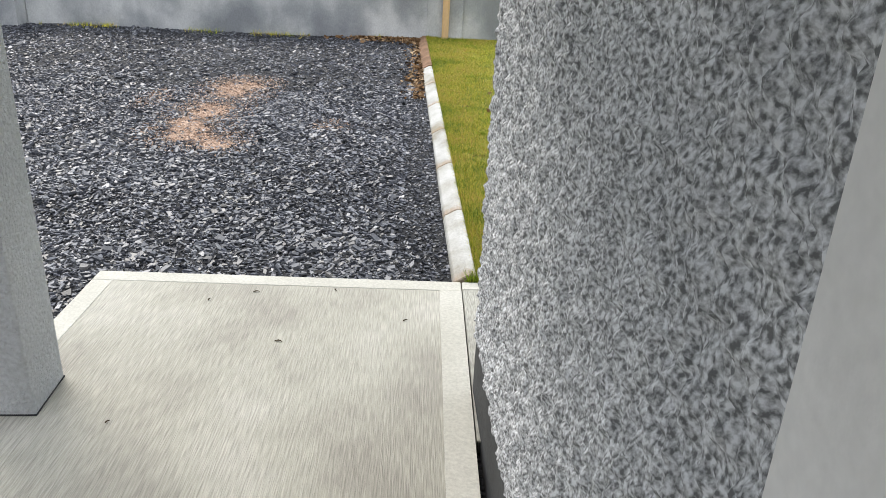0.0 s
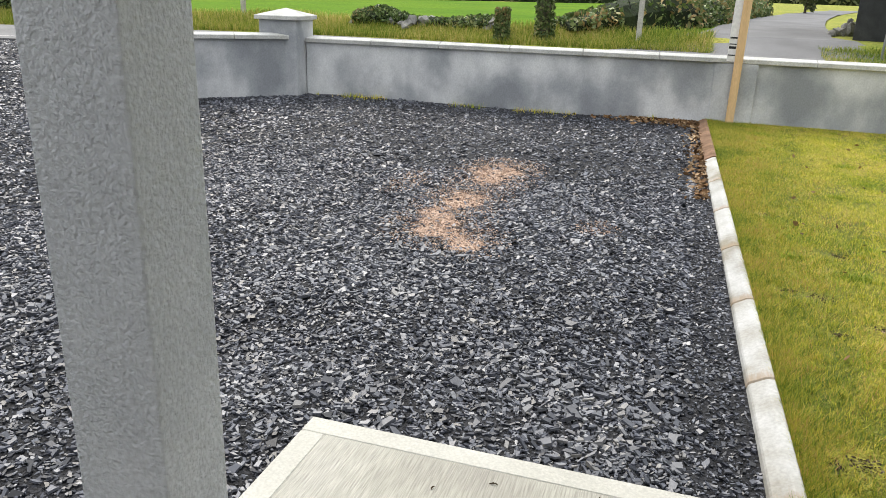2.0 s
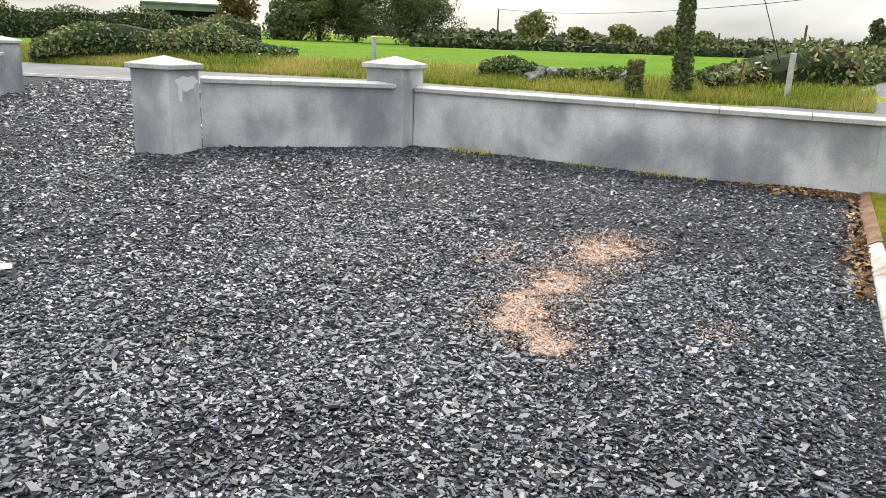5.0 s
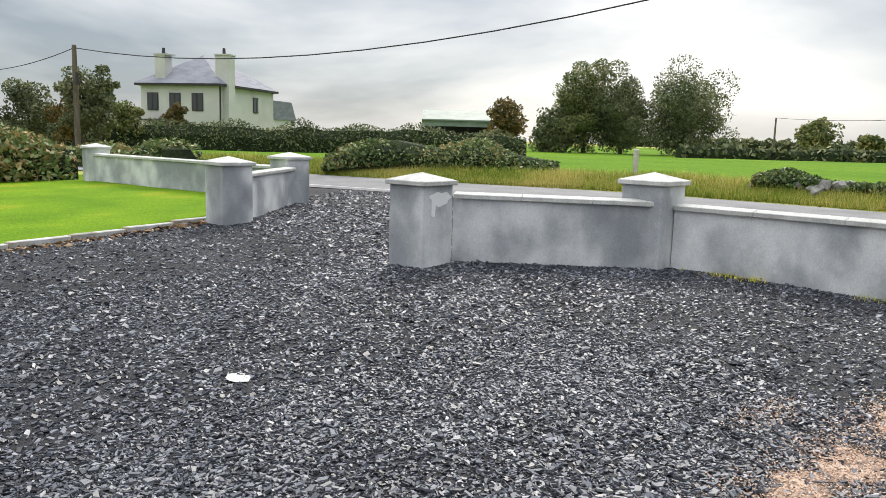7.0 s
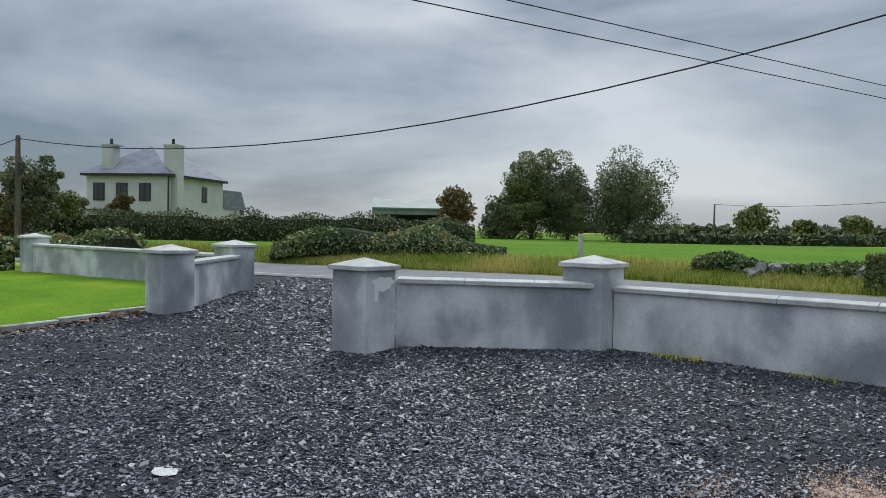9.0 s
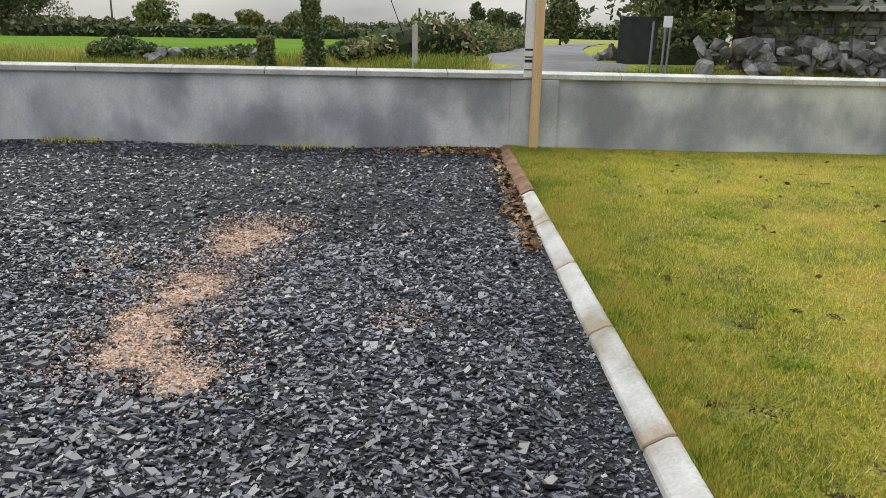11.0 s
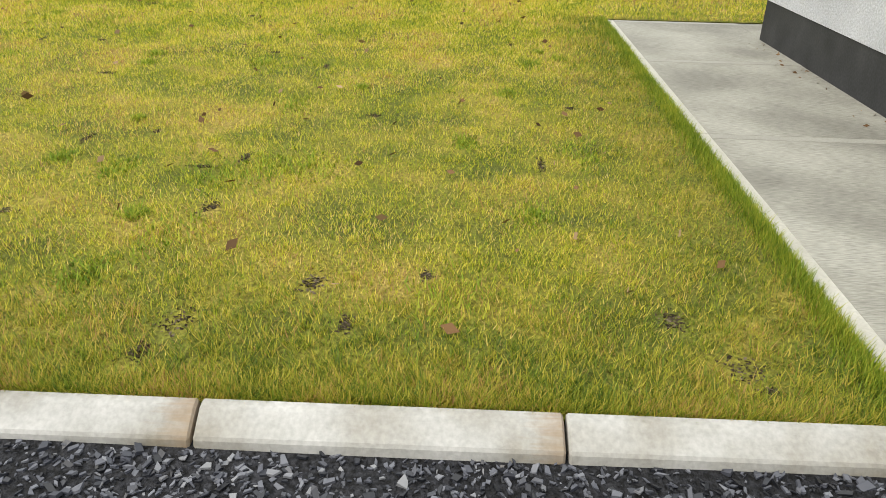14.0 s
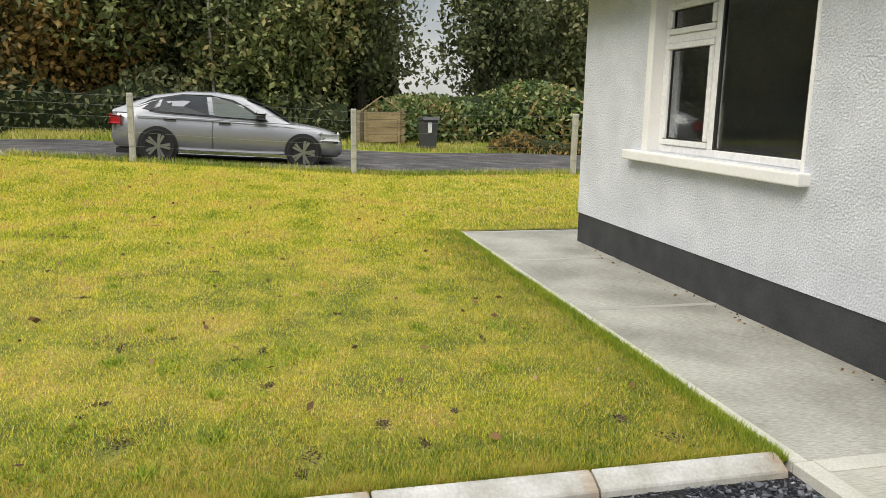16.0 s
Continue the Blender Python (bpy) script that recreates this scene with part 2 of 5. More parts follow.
M["leaf_dark"] = island_mat("dark_leaves", [(0.0, (0.054, 0.074, 0.038)), (0.5, (0.142, 0.169, 0.078)), (1.0, (0.257, 0.257, 0.135))], 0.6, 0.35, 0.25, 0.25)
M["leaf_brown"] = island_mat("autumn_leaves", [(0.0, (0.068, 0.068, 0.027)), (0.5, (0.189, 0.135, 0.047)), (1.0, (0.351, 0.216, 0.068))], 0.6, 0.25, 0.2, 0.2)
M["ivy"] = island_mat("ivy_leaves", [(0.0, (0.05, 0.09, 0.025)), (0.5, (0.14, 0.20, 0.06)), (0.85, (0.28, 0.30, 0.13)), (1.0, (0.38, 0.26, 0.11))], 0.5, 0.5, 0.35, 0.15)
# near-black green: the shade deep inside hedges is put into the colour
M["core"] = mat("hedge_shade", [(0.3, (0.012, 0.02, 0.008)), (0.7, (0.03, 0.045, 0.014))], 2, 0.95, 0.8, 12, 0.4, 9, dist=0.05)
M["house_wall"] = mat("far_house_render", [(0.3, (0.50, 0.49, 0.47)), (0.7, (0.60, 0.59, 0.565))], 0.6, 0.9, 0.2, 30, 0.1, 20)
M["slate_roof"] = mat("roof_slate", [(0.3, (0.16, 0.17, 0.20)), (0.7, (0.24, 0.25, 0.29))], 1.2, 0.7, 0.5, 14, 0.2, 9, stretch=(1, 1, 3))
M["dark_trim"] = plain("dark_trim", (0.04, 0.035, 0.035), 0.5)
M["dark_glass"] = plain("dark_pane", (0.03, 0.035, 0.04), 0.08, spec=0.6)
M["grey_glass"] = plain("grey_side_glass", (0.13, 0.15, 0.14), 0.06, spec=0.7)
M["green_sheet"] = mat("green_sheeting", [(0.3, (0.17, 0.21, 0.18)), (0.7, (0.26, 0.30, 0.27))], 0.8, 0.5, 0.1, 30, 0.1, 10)
M["blue_sheet"] = plain("blue_sheeting", (0.16, 0.22, 0.32), 0.5)
M["pole_wood"] = mat("pole_timber", [(0.3, (0.09, 0.075, 0.055)), (0.7, (0.17, 0.145, 0.11))], 5, 0.9, 0.5, 60, 0.3, 40, stretch=(1, 1, 0.15))
M["pine"] = mat("pine_board", [(0.3, (0.62, 0.40, 0.20)), (0.7, (0.74, 0.52, 0.29))], 4, 0.7, 0.2, 50, 0.15, 60, stretch=(4, 4, 0.3))
M["post"] = mat("fence_post_concrete", [(0.3, (0.40, 0.39, 0.34)), (0.7, (0.54, 0.53, 0.47))], 5, 0.9, 0.4, 80, 0.2, 50, rand_obj=0.08)
M["wire"] = plain("galvanised_wire", (0.35, 0.36, 0.36), 0.4, 0.8)
M["cable"] = plain("black_cable", (0.02, 0.02, 0.02), 0.6)
M["stone"] = mat("wall_stone", [(0.3, (0.13, 0.13, 0.12)), (0.7, (0.33, 0.32, 0.30))], 3, 0.95, 0.9, 25, 0.3, 18, rand_obj=0.3, dist=0.02)
M["track"] = mat("track_gravel", [(0.3, (0.04, 0.039, 0.041)), (0.55, (0.095, 0.092, 0.095)), (0.75, (0.19, 0.18, 0.17))], 1.6, 0.95, 1.0, 25, 0.5, 18, dist=0.03)
M["car_paint"] = plain("silver_grey_car_paint", (0.36, 0.365, 0.385), 0.25, 0.6, 0.5, 0.03)
M["rubber"] = plain("tyre_rubber", (0.018, 0.018, 0.019), 0.8)
M["alloy"] = plain("alloy_rim", (0.45, 0.45, 0.46), 0.3, 0.9)
M["chrome"] = plain("chrome", (0.7, 0.7, 0.7), 0.15, 1.0)
M["red_lens"] = plain("red_tail_lens", (0.45, 0.015, 0.02), 0.2)
M["lamp_lens"] = plain("clear_lamp_lens", (0.6, 0.62, 0.65), 0.1)
M["bin"] = plain("grey_bin_plastic", (0.06, 0.062, 0.068), 0.5)
M["old_wood"] = mat("weathered_board", [(0.3, (0.20, 0.15, 0.08)), (0.7, (0.36, 0.28, 0.16))], 3, 0.9, 0.5, 40, 0.3, 30, stretch=(0.4, 0.4, 3), rand_obj=0.2)
M["humus"] = island_mat("dark_humus", [(0.0, (0.035, 0.028, 0.018)), (0.6, (0.09, 0.07, 0.045)), (1.0, (0.20, 0.16, 0.11))], 0.95, 2.0, 0.1, patch=0.1)
M["sand_grain"] = island_mat("sand_crumb", [(0.0, (0.34, 0.235, 0.175)), (0.5, (0.52, 0.38, 0.295)), (1.0, (0.64, 0.49, 0.39))], 0.95, 3.0, 0.1, patch=0.15)
M["clover"] = island_mat("green_clover", [(0.0, (0.12, 0.20, 0.02)), (0.5, (0.24, 0.34, 0.03)), (1.0, (0.46, 0.46, 0.06))], 0.6, 3.0, 0.2, 0.25, 0.2)
M["dead_leaf"] = island_mat("fallen_leaf", [(0.0, (0.06, 0.035, 0.02)), (0.5, (0.20, 0.11, 0.05)), (1.0, (0.42, 0.30, 0.18))], 0.8, 2.0, 0.2, patch=0.1)


# ---- mesh helpers ----
def mesh_object(name, bm, material):
    me = bpy.data.meshes.new(name)
    bmesh.ops.recalc_face_normals(bm, faces=bm.faces)
    bm.to_mesh(me)
    bm.free()
    me.materials.append(material)
    return new(name, me)


def part(name, bm, material, parent, label=""):
    ob = mesh_object(name, bm, material)
    ob.parent = parent
    return tagged(ob, label)


def thing(name, at, label, category, group="", rz=0.0):
    ob = new(name)
    ob.empty_display_size = 0.1
    ob.matrix_basis = pose(*at, 0, 0, rz)
    return tagged(ob, label, category, group)


def structure(name, bm, material, label, category):
    return tagged(mesh_object(name, bm, material), label, category, kind="structure")


def box(x0, y0, z0, x1, y1, z1, bevel=0.0, bm=None, seg=1):
    bm2 = bmesh.new()
    bmesh.ops.create_cube(bm2, size=1)
    for v in bm2.verts:
        v.co = Vector((x0 + (v.co.x + 0.5) * (x1 - x0), y0 + (v.co.y + 0.5) * (y1 - y0), z0 + (v.co.z + 0.5) * (z1 - z0)))
    if bevel:
        bmesh.ops.bevel(bm2, geom=bm2.edges[:], offset=bevel, segments=seg, affect="EDGES", profile=0.5)
    if bm is None:
        return bm2
    tmp = bpy.data.meshes.new("tmp")
    bm2.to_mesh(tmp)
    bm.from_mesh(tmp)
    bpy.data.meshes.remove(tmp)
    bm2.free()
    return bm


def prism(points, y0, y1, axis="y"):
    """A flat outline (a, b) pushed along one axis."""
    bm = bmesh.new()
    put = {"y": lambda a, b, d: (a, d, b), "x": lambda a, b, d: (d, a, b), "z": lambda a, b, d: (a, b, d)}[axis]
    lo = [bm.verts.new(put(a, b, y0)) for a, b in points]
    hi = [bm.verts.new(put(a, b, y1)) for a, b in points]
    bm.faces.new(lo), bm.faces.new(hi)
    for k in range(len(points)):
        bm.faces.new((lo[k], lo[k - 1], hi[k - 1], hi[k]))
    return bm


def tube(path, radii, sides=8, bm=None):
    """A tapered round bar along a path."""
    bm = bm or bmesh.new()
    rings = []
    for k, p in enumerate(path):
        p = Vector(p)
        d = (Vector(path[min(k + 1, len(path) - 1)]) - Vector(path[max(k - 1, 0)])).normalized()
        u = d.orthogonal().normalized()
        w = d.cross(u)
        rings.append([bm.verts.new(p + (u * math.cos(2 * math.pi * s / sides) + w * math.sin(2 * math.pi * s / sides)) * radii[k]) for s in range(sides)])
    for r0, r1 in zip(rings, rings[1:]):
        best = min(range(sides), key=lambda o: (r0[0].co - r1[o].co).length)
        for s in range(sides):
            bm.faces.new((r0[s], r0[(s + 1) % sides], r1[(s + 1 + best) % sides], r1[(s + best) % sides]))
    bm.faces.new(rings[0][::-1]), bm.faces.new(rings[-1])
    return bm


def soup(name, verts, size, material):
    """One mesh of many loose polygons of the same corner count, from arrays."""
    verts = np.asarray(verts, np.float32).reshape(-1, 3)
    count = len(verts) // size
    me = bpy.data.meshes.new(name)
    me.vertices.add(len(verts))
    me.vertices.foreach_set("co", verts.ravel())
    me.loops.add(len(verts))
    me.loops.foreach_set("vertex_index", np.arange(len(verts), dtype=np.int32))
    me.polygons.add(count)
    me.polygons.foreach_set("loop_start", np.arange(0, len(verts), size, dtype=np.int32))
    me.update()
    me.validate()
    me.materials.append(material)
    return new(name, me)


def shells(name, verts, faces, per, material):
    """Many copies of one small solid: verts (n, per, 3), faces as quads over one solid's corners."""
    n = len(verts)
    idx = (np.arange(n)[:, None, None] * per + np.asarray(faces)[None]).astype(np.int32)
    me = bpy.data.meshes.new(name)
    flat = np.asarray(verts, np.float32).reshape(-1, 3)
    me.vertices.add(len(flat))
    me.vertices.foreach_set("co", flat.ravel())
    k = idx.shape[2]
    me.loops.add(idx.size)
    me.loops.foreach_set("vertex_index", idx.ravel())
    me.polygons.add(idx.size // k)
    me.polygons.foreach_set("loop_start", np.arange(0, idx.size, k, dtype=np.int32))
    me.update()
    me.shade_flat()
    me.materials.append(material)
    return new(name, me)


def grid_sheet(name, xs, ys, height, material):
    xs, ys = np.asarray(xs, float), np.asarray(ys, float)
    gx, gy = np.meshgrid(xs, ys)
    z = height(gx, gy)
    v = np.stack([gx, gy, z], -1).reshape(-1, 3)
    nx, ny = len(xs), len(ys)
    i = (np.arange(ny - 1)[:, None] * nx + np.arange(nx - 1)[None]).ravel()
    f = np.stack([i, i + 1, i + nx + 1, i + nx], 1).astype(np.int32)
    me = bpy.data.meshes.new(name)
    me.from_pydata(v.tolist(), [], f.tolist())
    me.materials.append(material)
    for p in me.polygons:
        p.use_smooth = True
    return new(name, me)


def smooth01(v, a, b):
    t = np.clip((np.asarray(v, float) - a) / (b - a), 0, 1)
    return t * t * (3 - 2 * t)


def wob(x, y, s=1.0, seed=0.0):
    return np.sin(x * 1.7 * s + seed) * np.cos(y * 1.3 * s + 2 * seed) * 0.6 + np.sin(x * 4.1 * s + 1.3 + seed) * np.sin(y * 3.7 * s + 0.7) * 0.4


rng = np.random.default_rng(7)


# ---- ground heights ----
SKEW, KERB_X = 0.036, 0.05


def gravel_z(x, y):
    rise = 0.05 * smooth01(-np.asarray(x, float), 2, 5) * smooth01(y, 3, 7) + 0.06 * smooth01(-np.asarray(x, float), 8, 12)
    return np.minimum(-0.05 + 0.024 * np.clip(y, 0, 9) + rise, 0.23) + 0.008 * wob(x, y, 0.8)


def lawn_z(x, y):
    y2 = np.clip(y, 0, 9)
    return 0.004 + 0.02 * y2 + smooth01(x, 6.0, 11.8) * (0.10 + 0.035 * np.clip(y, 0, 7)) + 0.008 * wob(x, y, 0.9, 2.0)


def lawn_edge(y):
    """Edge of the far lawn: a slanting kerb, then the line of the gate wall."""
    y = np.asarray(y, float)
    return np.where(y < 5.0, -11.55 - 0.33 * y, -13.2 - 0.75 * (y - 5.0))


def road_y(x):
    """Middle line of the road past the gate."""
    return 14.6 + 1.2 * smooth01(x, -20, -8) - 0.30 * np.clip(-14 - x, 0, 200) - 0.06 * np.clip(x - 2, 0, 200)


def land_z(x, y):
    """Road corridor, verges and fields beyond the boundary wall."""
    d = y - road_y(x)
    z = 0.22 + 0.42 * smooth01(d, 2.7, 4.6)
    z = z + 0.5 * smooth01(np.hypot(x, y), 60, 220)
    return np.where(np.abs(d) < 2.7, 0.22, z) + np.where(d > 2.9, 0.05 * wob(x, y, 0.35), 0)


# ---- ground ----
def ground_z(x, y):
    plot = ((y < 8.0) & (x > -26) & (x < 11.9)) | ((x > -20.5) & (x < -0.5) & (y < 12.2))
    right = 0.10 + 0.03 * np.clip(y, -4, 7) + 0.10 * smooth01(x, 19, 24)
    z = np.where((x >= 11.9) & (y < 9.5), right, land_z(x, y))
    return np.where(plot, -0.3, z)


def steps(near, step, far):
    out, v, s = list(np.arange(-near, near + 0.01, step)), near, step
    while v < far:
        s *= 1.35
        v += s
        out = [-v] + out + [v]
    return np.array(out)


ground = tagged(grid_sheet("ground", steps(34, 0.5, 900) - 4, steps(26, 0.5, 900) + 8, ground_z, M["verge"]), "rough grass verge and farmland reaching to the horizon", "ground", kind="structure")
field = tagged(grid_sheet("field", np.linspace(-120, 3, 60), np.linspace(0, 1, 50), lambda x, y: land_z(x, (20.6 - 0.3 * np.clip(-14 - x, 0, 200)) + y * 130) + 0.03, M["field"]), "smooth bright green pasture behind the verge", "field", kind="structure")
for v in field.data.vertices:
    v.co.y = (20.6 - 0.3 * max(0, -14 - v.co.x)) + v.co.y * 130
tagged(grid_sheet("lawn", np.linspace(0.03, 11.95, 60), np.linspace(0.004, 7.82, 60), lawn_z, M["soil"]), "mossy yellow-green lawn with bare soil patches", "lawn", kind="structure")
for v in bpy.data.objects["lawn"].data.vertices:
    v.co.x += (KERB_X - 0.04 - SKEW * v.co.y) * max(0.0, 1 - v.co.x / 6)
tagged(grid_sheet("lawn_side", np.linspace(5.955, 11.95, 30), np.linspace(-14, 0.004, 50), lawn_z, M["soil"]), "mossy yellow-green lawn beside the gable", "lawn", kind="structure")
drive = tagged(grid_sheet("drive", np.linspace(-14.6, 0.0, 110), np.linspace(-6, 8.1, 100), gravel_z, M["gravel_bed"]), "dark blue-grey slate gravel driveway", "driveway", kind="structure")
tagged(grid_sheet("drive_apron", np.linspace(-20.5, -0.4, 60), np.linspace(8.02, 12.4, 16), lambda x, y: gravel_z(x, y) + 0.003, M["gravel_bed"]), "dark slate gravel apron between gateway and road", "driveway", kind="structure")
lawn_left = tagged(grid_sheet("lawn_left", np.linspace(-26, -11.3, 160), np.linspace(-12, 8.0, 120), lambda x, y: np.where(x > lawn_edge(y) - 0.02, -0.3, gravel_z(x, y) + 0.05 - 0.004 * (-13 - x)), M["lawn_far"]), "bright green mown lawn beside the gateway", "lawn", kind="structure")


def ribbon(name, xs, mid, width, lift, material, label, category, off=0.0, gaps=None):
    rows = []
    for x in xs:
        m = (float(mid(x + 0.05)) - float(mid(x - 0.05))) / 0.1
        n = Vector((-m, 1, 0)).normalized()
        rows.append((Vector((x, float(mid(x)), 0)), n))
    bm = bmesh.new()
    for (p, n), (q, k) in zip(rows, rows[1:]):
        f = [p + n * (off - width / 2), q + k * (off - width / 2), q + k * (off + width / 2), p + n * (off + width / 2)]
        bm.faces.new([bm.verts.new((c.x, c.y, 0.22 + lift)) for c in f])
    bmesh.ops.remove_doubles(bm, verts=bm.verts, dist=0.001)
    return structure(name, bm, material, label, category)


ribbon("road", np.linspace(-70, 60, 90), road_y, 5.3, 0.03, M["asphalt"], "grey worn asphalt country road", "road")
ribbon("road_marking", np.linspace(-60, 40, 90), road_y, 0.1, 0.035, M["paint"], "thin white painted line along the road edge", "road marking", off=-1.9)


def lane_x(y):
    return 1.0 + 0.12 * (y - 18) + 0.0011 * np.clip(y - 26, 0, 200) ** 2


def build_lane():
    bm = bmesh.new()
    ys = np.linspace(17.2, 95, 50)
    rows = []
    for y in ys:
        w = 1.75 + 2.2 * (1 - smooth01(y, 17, 22))
        rows.append([bm.verts.new((lane_x(y) + s * w, y, float(land_z(lane_x(y), y)) + 0.06)) for s in (-1, 1)])
    for a, b in zip(rows, rows[1:]):
        bm.faces.new((a[0], a[1], b[1], b[0]))
    return structure("lane", bm, M["asphalt"], "narrow grey lane leading away between verges", "lane")


build_lane()

# ---- porch, slab and house ----
structure("porch_slab", box(-1.67, -4.6, -0.15, -0.035, -0.10, 0.0), M["concrete"], "brushed concrete porch slab with trowelled border", "slab")
for nm, b in (("front", box(-1.77, -0.10, -0.15, -0.03, 0.0, 0.003, 0.004)), ("side", box(-1.77, -4.6, -0.15, -1.67, -0.10, 0.003, 0.004)), ("inner", box(-0.135, -4.6, -0.02, -0.03, -0.10, 0.004))):
    structure("slab_border_" + nm, b, M["trim"], "smooth trowelled concrete border of the slab", "slab border")


def path_slab(x0, x1):
    ob = thing("path_slab", (x0, 0, 0), "brushed grey concrete path slab along the house wall", "path slab", "path slabs")
    part("bay", box(0.006, -1.24, -0.14, x1 - x0 - 0.006, -0.08, 0.0, 0.003), M["concrete_path"], ob)
    part("border", box(0.006, -0.08, -0.14, x1 - x0 - 0.006, 0.0, 0.003, 0.004), M["trim"], ob, "smooth pale trowelled edge")
    part("joint_band", box(x1 - x0 - 0.075, -1.24, -0.1, x1 - x0 - 0.006, -0.08, 0.002), M["concrete_band"], ob, "smooth trowelled edge")


for a0, a1 in ((-0.030, 2.49), (2.49, 4.3), (4.3, 5.95)):
    path_slab(a0, a1)
structure("path_end", box(5.21, -9, -0.14, 5.95, -1.24, 0.0), M["concrete_path"], "concrete path turning round the house corner", "path slab")


def wall_with_hole(name, x0, x1, z0, z1, y0, y1, hx0, hx1, hz0, hz1, material, label):
    bm = bmesh.new()
    for b in ((x0, z0, hx0, z1), (hx1, z0, x1, z1), (hx0, z0, hx1, hz0), (hx0, hz1, hx1, z1)):
        box(b[0], y0, b[1], b[2], y1, b[3], bm=bm)
    return structure(name, bm, material, label, "wall")


WX0, WX1, WZ0, WZ1 = 1.64, 3.72, 1.11, 2.46
wall_with_hole("wall_front", 0.33, 5.21, 0.33, 2.75, -1.51, -1.21, WX0, WX1, WZ0, WZ1, M["dash"], "pale grey roughcast house wall around the window")
structure("wall_side", box(4.91, -9.0, 0.33, 5.21, -1.51, 2.75), M["dash"], "pale grey roughcast gable wall", "wall")
def skewed(bm):
    """The porch wall runs a little off square."""
    for v in bm.verts:
        if v.co.x < 0.2:
            v.co.x += 0.033 * (-0.93 - v.co.y)
    return bm


PORCH_END = -2.86
structure("wall_porch", skewed(box(0.004, PORCH_END, 0.235, 0.33, -0.938, 2.75)), M["dash"], "grey roughcast wall beside the porch", "wall")


def roughcast_face():
    """Thrown dash coat with real lumps on the porch side of the wall, wrapping the corner."""
    r = np.random.default_rng(5)
    us, zs = np.arange(PORCH_END, -0.80, 0.0074), np.arange(0.235, 2.56, 0.0074)
    h = r.normal(size=(len(zs), len(us)))
    big = r.normal(size=h.shape)
    def soft(a, k):
        for _ in range(k):
            a = (a + np.roll(a, 1, 0) + np.roll(a, -1, 0)) / 3
            a = (a + np.roll(a, 1, 1) + np.roll(a, -1, 1)) / 3
        return a / a.std()
    h = 0.0048 * np.clip(soft(h, 1), -1.2, 2.2) + 0.0010 * soft(big, 3)
    u, z = np.meshgrid(us, zs)
    corner = -0.925
    over = np.clip(u - corner, 0, 1)
    x = np.where(u < corner, -0.024 - h, -0.024 + over * 2.6) + 0.033 * np.clip(-0.93 - u, 0, 9)
    y = np.where(u < corner, u, corner + 0.003 + h)
    v = np.stack([x, y, z], -1).reshape(-1, 3)
    nx, ny = len(us), len(zs)
    i = (np.arange(ny - 1)[:, None] * nx + np.arange(nx - 1)[None]).ravel()
    me = bpy.data.meshes.new("wall_porch_dash")
    me.from_pydata(v.tolist(), [], np.stack([i, i + nx, i + nx + 1, i + 1], 1).tolist())
    me.materials.append(M["dash_coat"])
    for p in me.polygons:
        p.use_smooth = True
    return tagged(new("wall_porch_dash", me), "grey roughcast dash coat with coarse lumps", "wall", kind="structure")


M["dash_coat"] = mat("roughcast_dash_coat", [(0.3, (0.50, 0.51, 0.53)), (0.7, (0.63, 0.64, 0.66))], 5, 0.85, 0.3, 150, 0.7, 120, dist=0.004, gs=0.14)
roughcast_face()
structure("plinth_porch", skewed(box(-0.022, PORCH_END, -0.1, 0.32, -0.930, 0.237)), M["plinth"], "dark grey painted plinth band", "plinth")
structure("plinth_front", box(0.32, -1.5, -0.1, 5.205, -1.218, 0.33, 0.004), M["plinth"], "dark grey painted plinth band", "plinth")
structure("plinth_side", box(4.92, -9, -0.1, 5.203, -1.5, 0.33), M["plinth"], "dark grey painted plinth band", "plinth")
structure("door_jamb", box(-0.036 + 0.033 * (-0.93 - PORCH_END), -4.6, 0.0, 0.35, PORCH_END - 0.002, 2.75), M["white_paint"], "smooth white painted door reveal", "door reveal")
structure("wall_hall_side", box(0.0, -7.5, 0.0, 0.33, -4.6, 2.75), M["white_paint"], "white painted hall wall", "wall")
structure("wall_hall_back", box(-3.3, -7.8, 0.0, 0.33, -7.5, 2.75), M["white_paint"], "white painted hall wall", "wall")
structure("wall_hall_left", box(-1.6, -7.5, 0.0, -1.3, -4.9, 2.75), M["white_paint"], "white painted hall wall", "wall")
structure("wall_left", box(-9.0, -4.9, -0.1, -1.1, -4.6, 2.75), M["dash"], "pale grey roughcast house wall", "wall")
structure("hall_floor", box(-1.3, -7.5, -0.15, 0.0, -4.62, 0.01), M["trim"], "pale hall floor", "floor")
structure("porch_ceiling", box(-1.8, -4.6, 2.56, -0.02, -0.9, 2.62), M["white_paint"], "white porch soffit", "ceiling")
structure("ceiling_house", box(-9.0, -9.0, 2.75, 5.25, -4.6, 2.85), M["white_paint"], "flat white ceiling", "ceiling")
structure("ceiling_room", box(-0.02, -4.6, 2.75, 5.25, -1.2, 2.85), M["white_paint"], "flat white ceiling", "ceiling")
structure("soffit_front", box(0.33, -1.2, 2.70, 5.5, -0.85, 2.74), M["white"], "white eaves soffit", "soffit")
structure("fascia_front", box(-2.0, -0.86, 2.62, 5.5, -0.83, 2.86), M["white"], "white fascia board", "fascia")


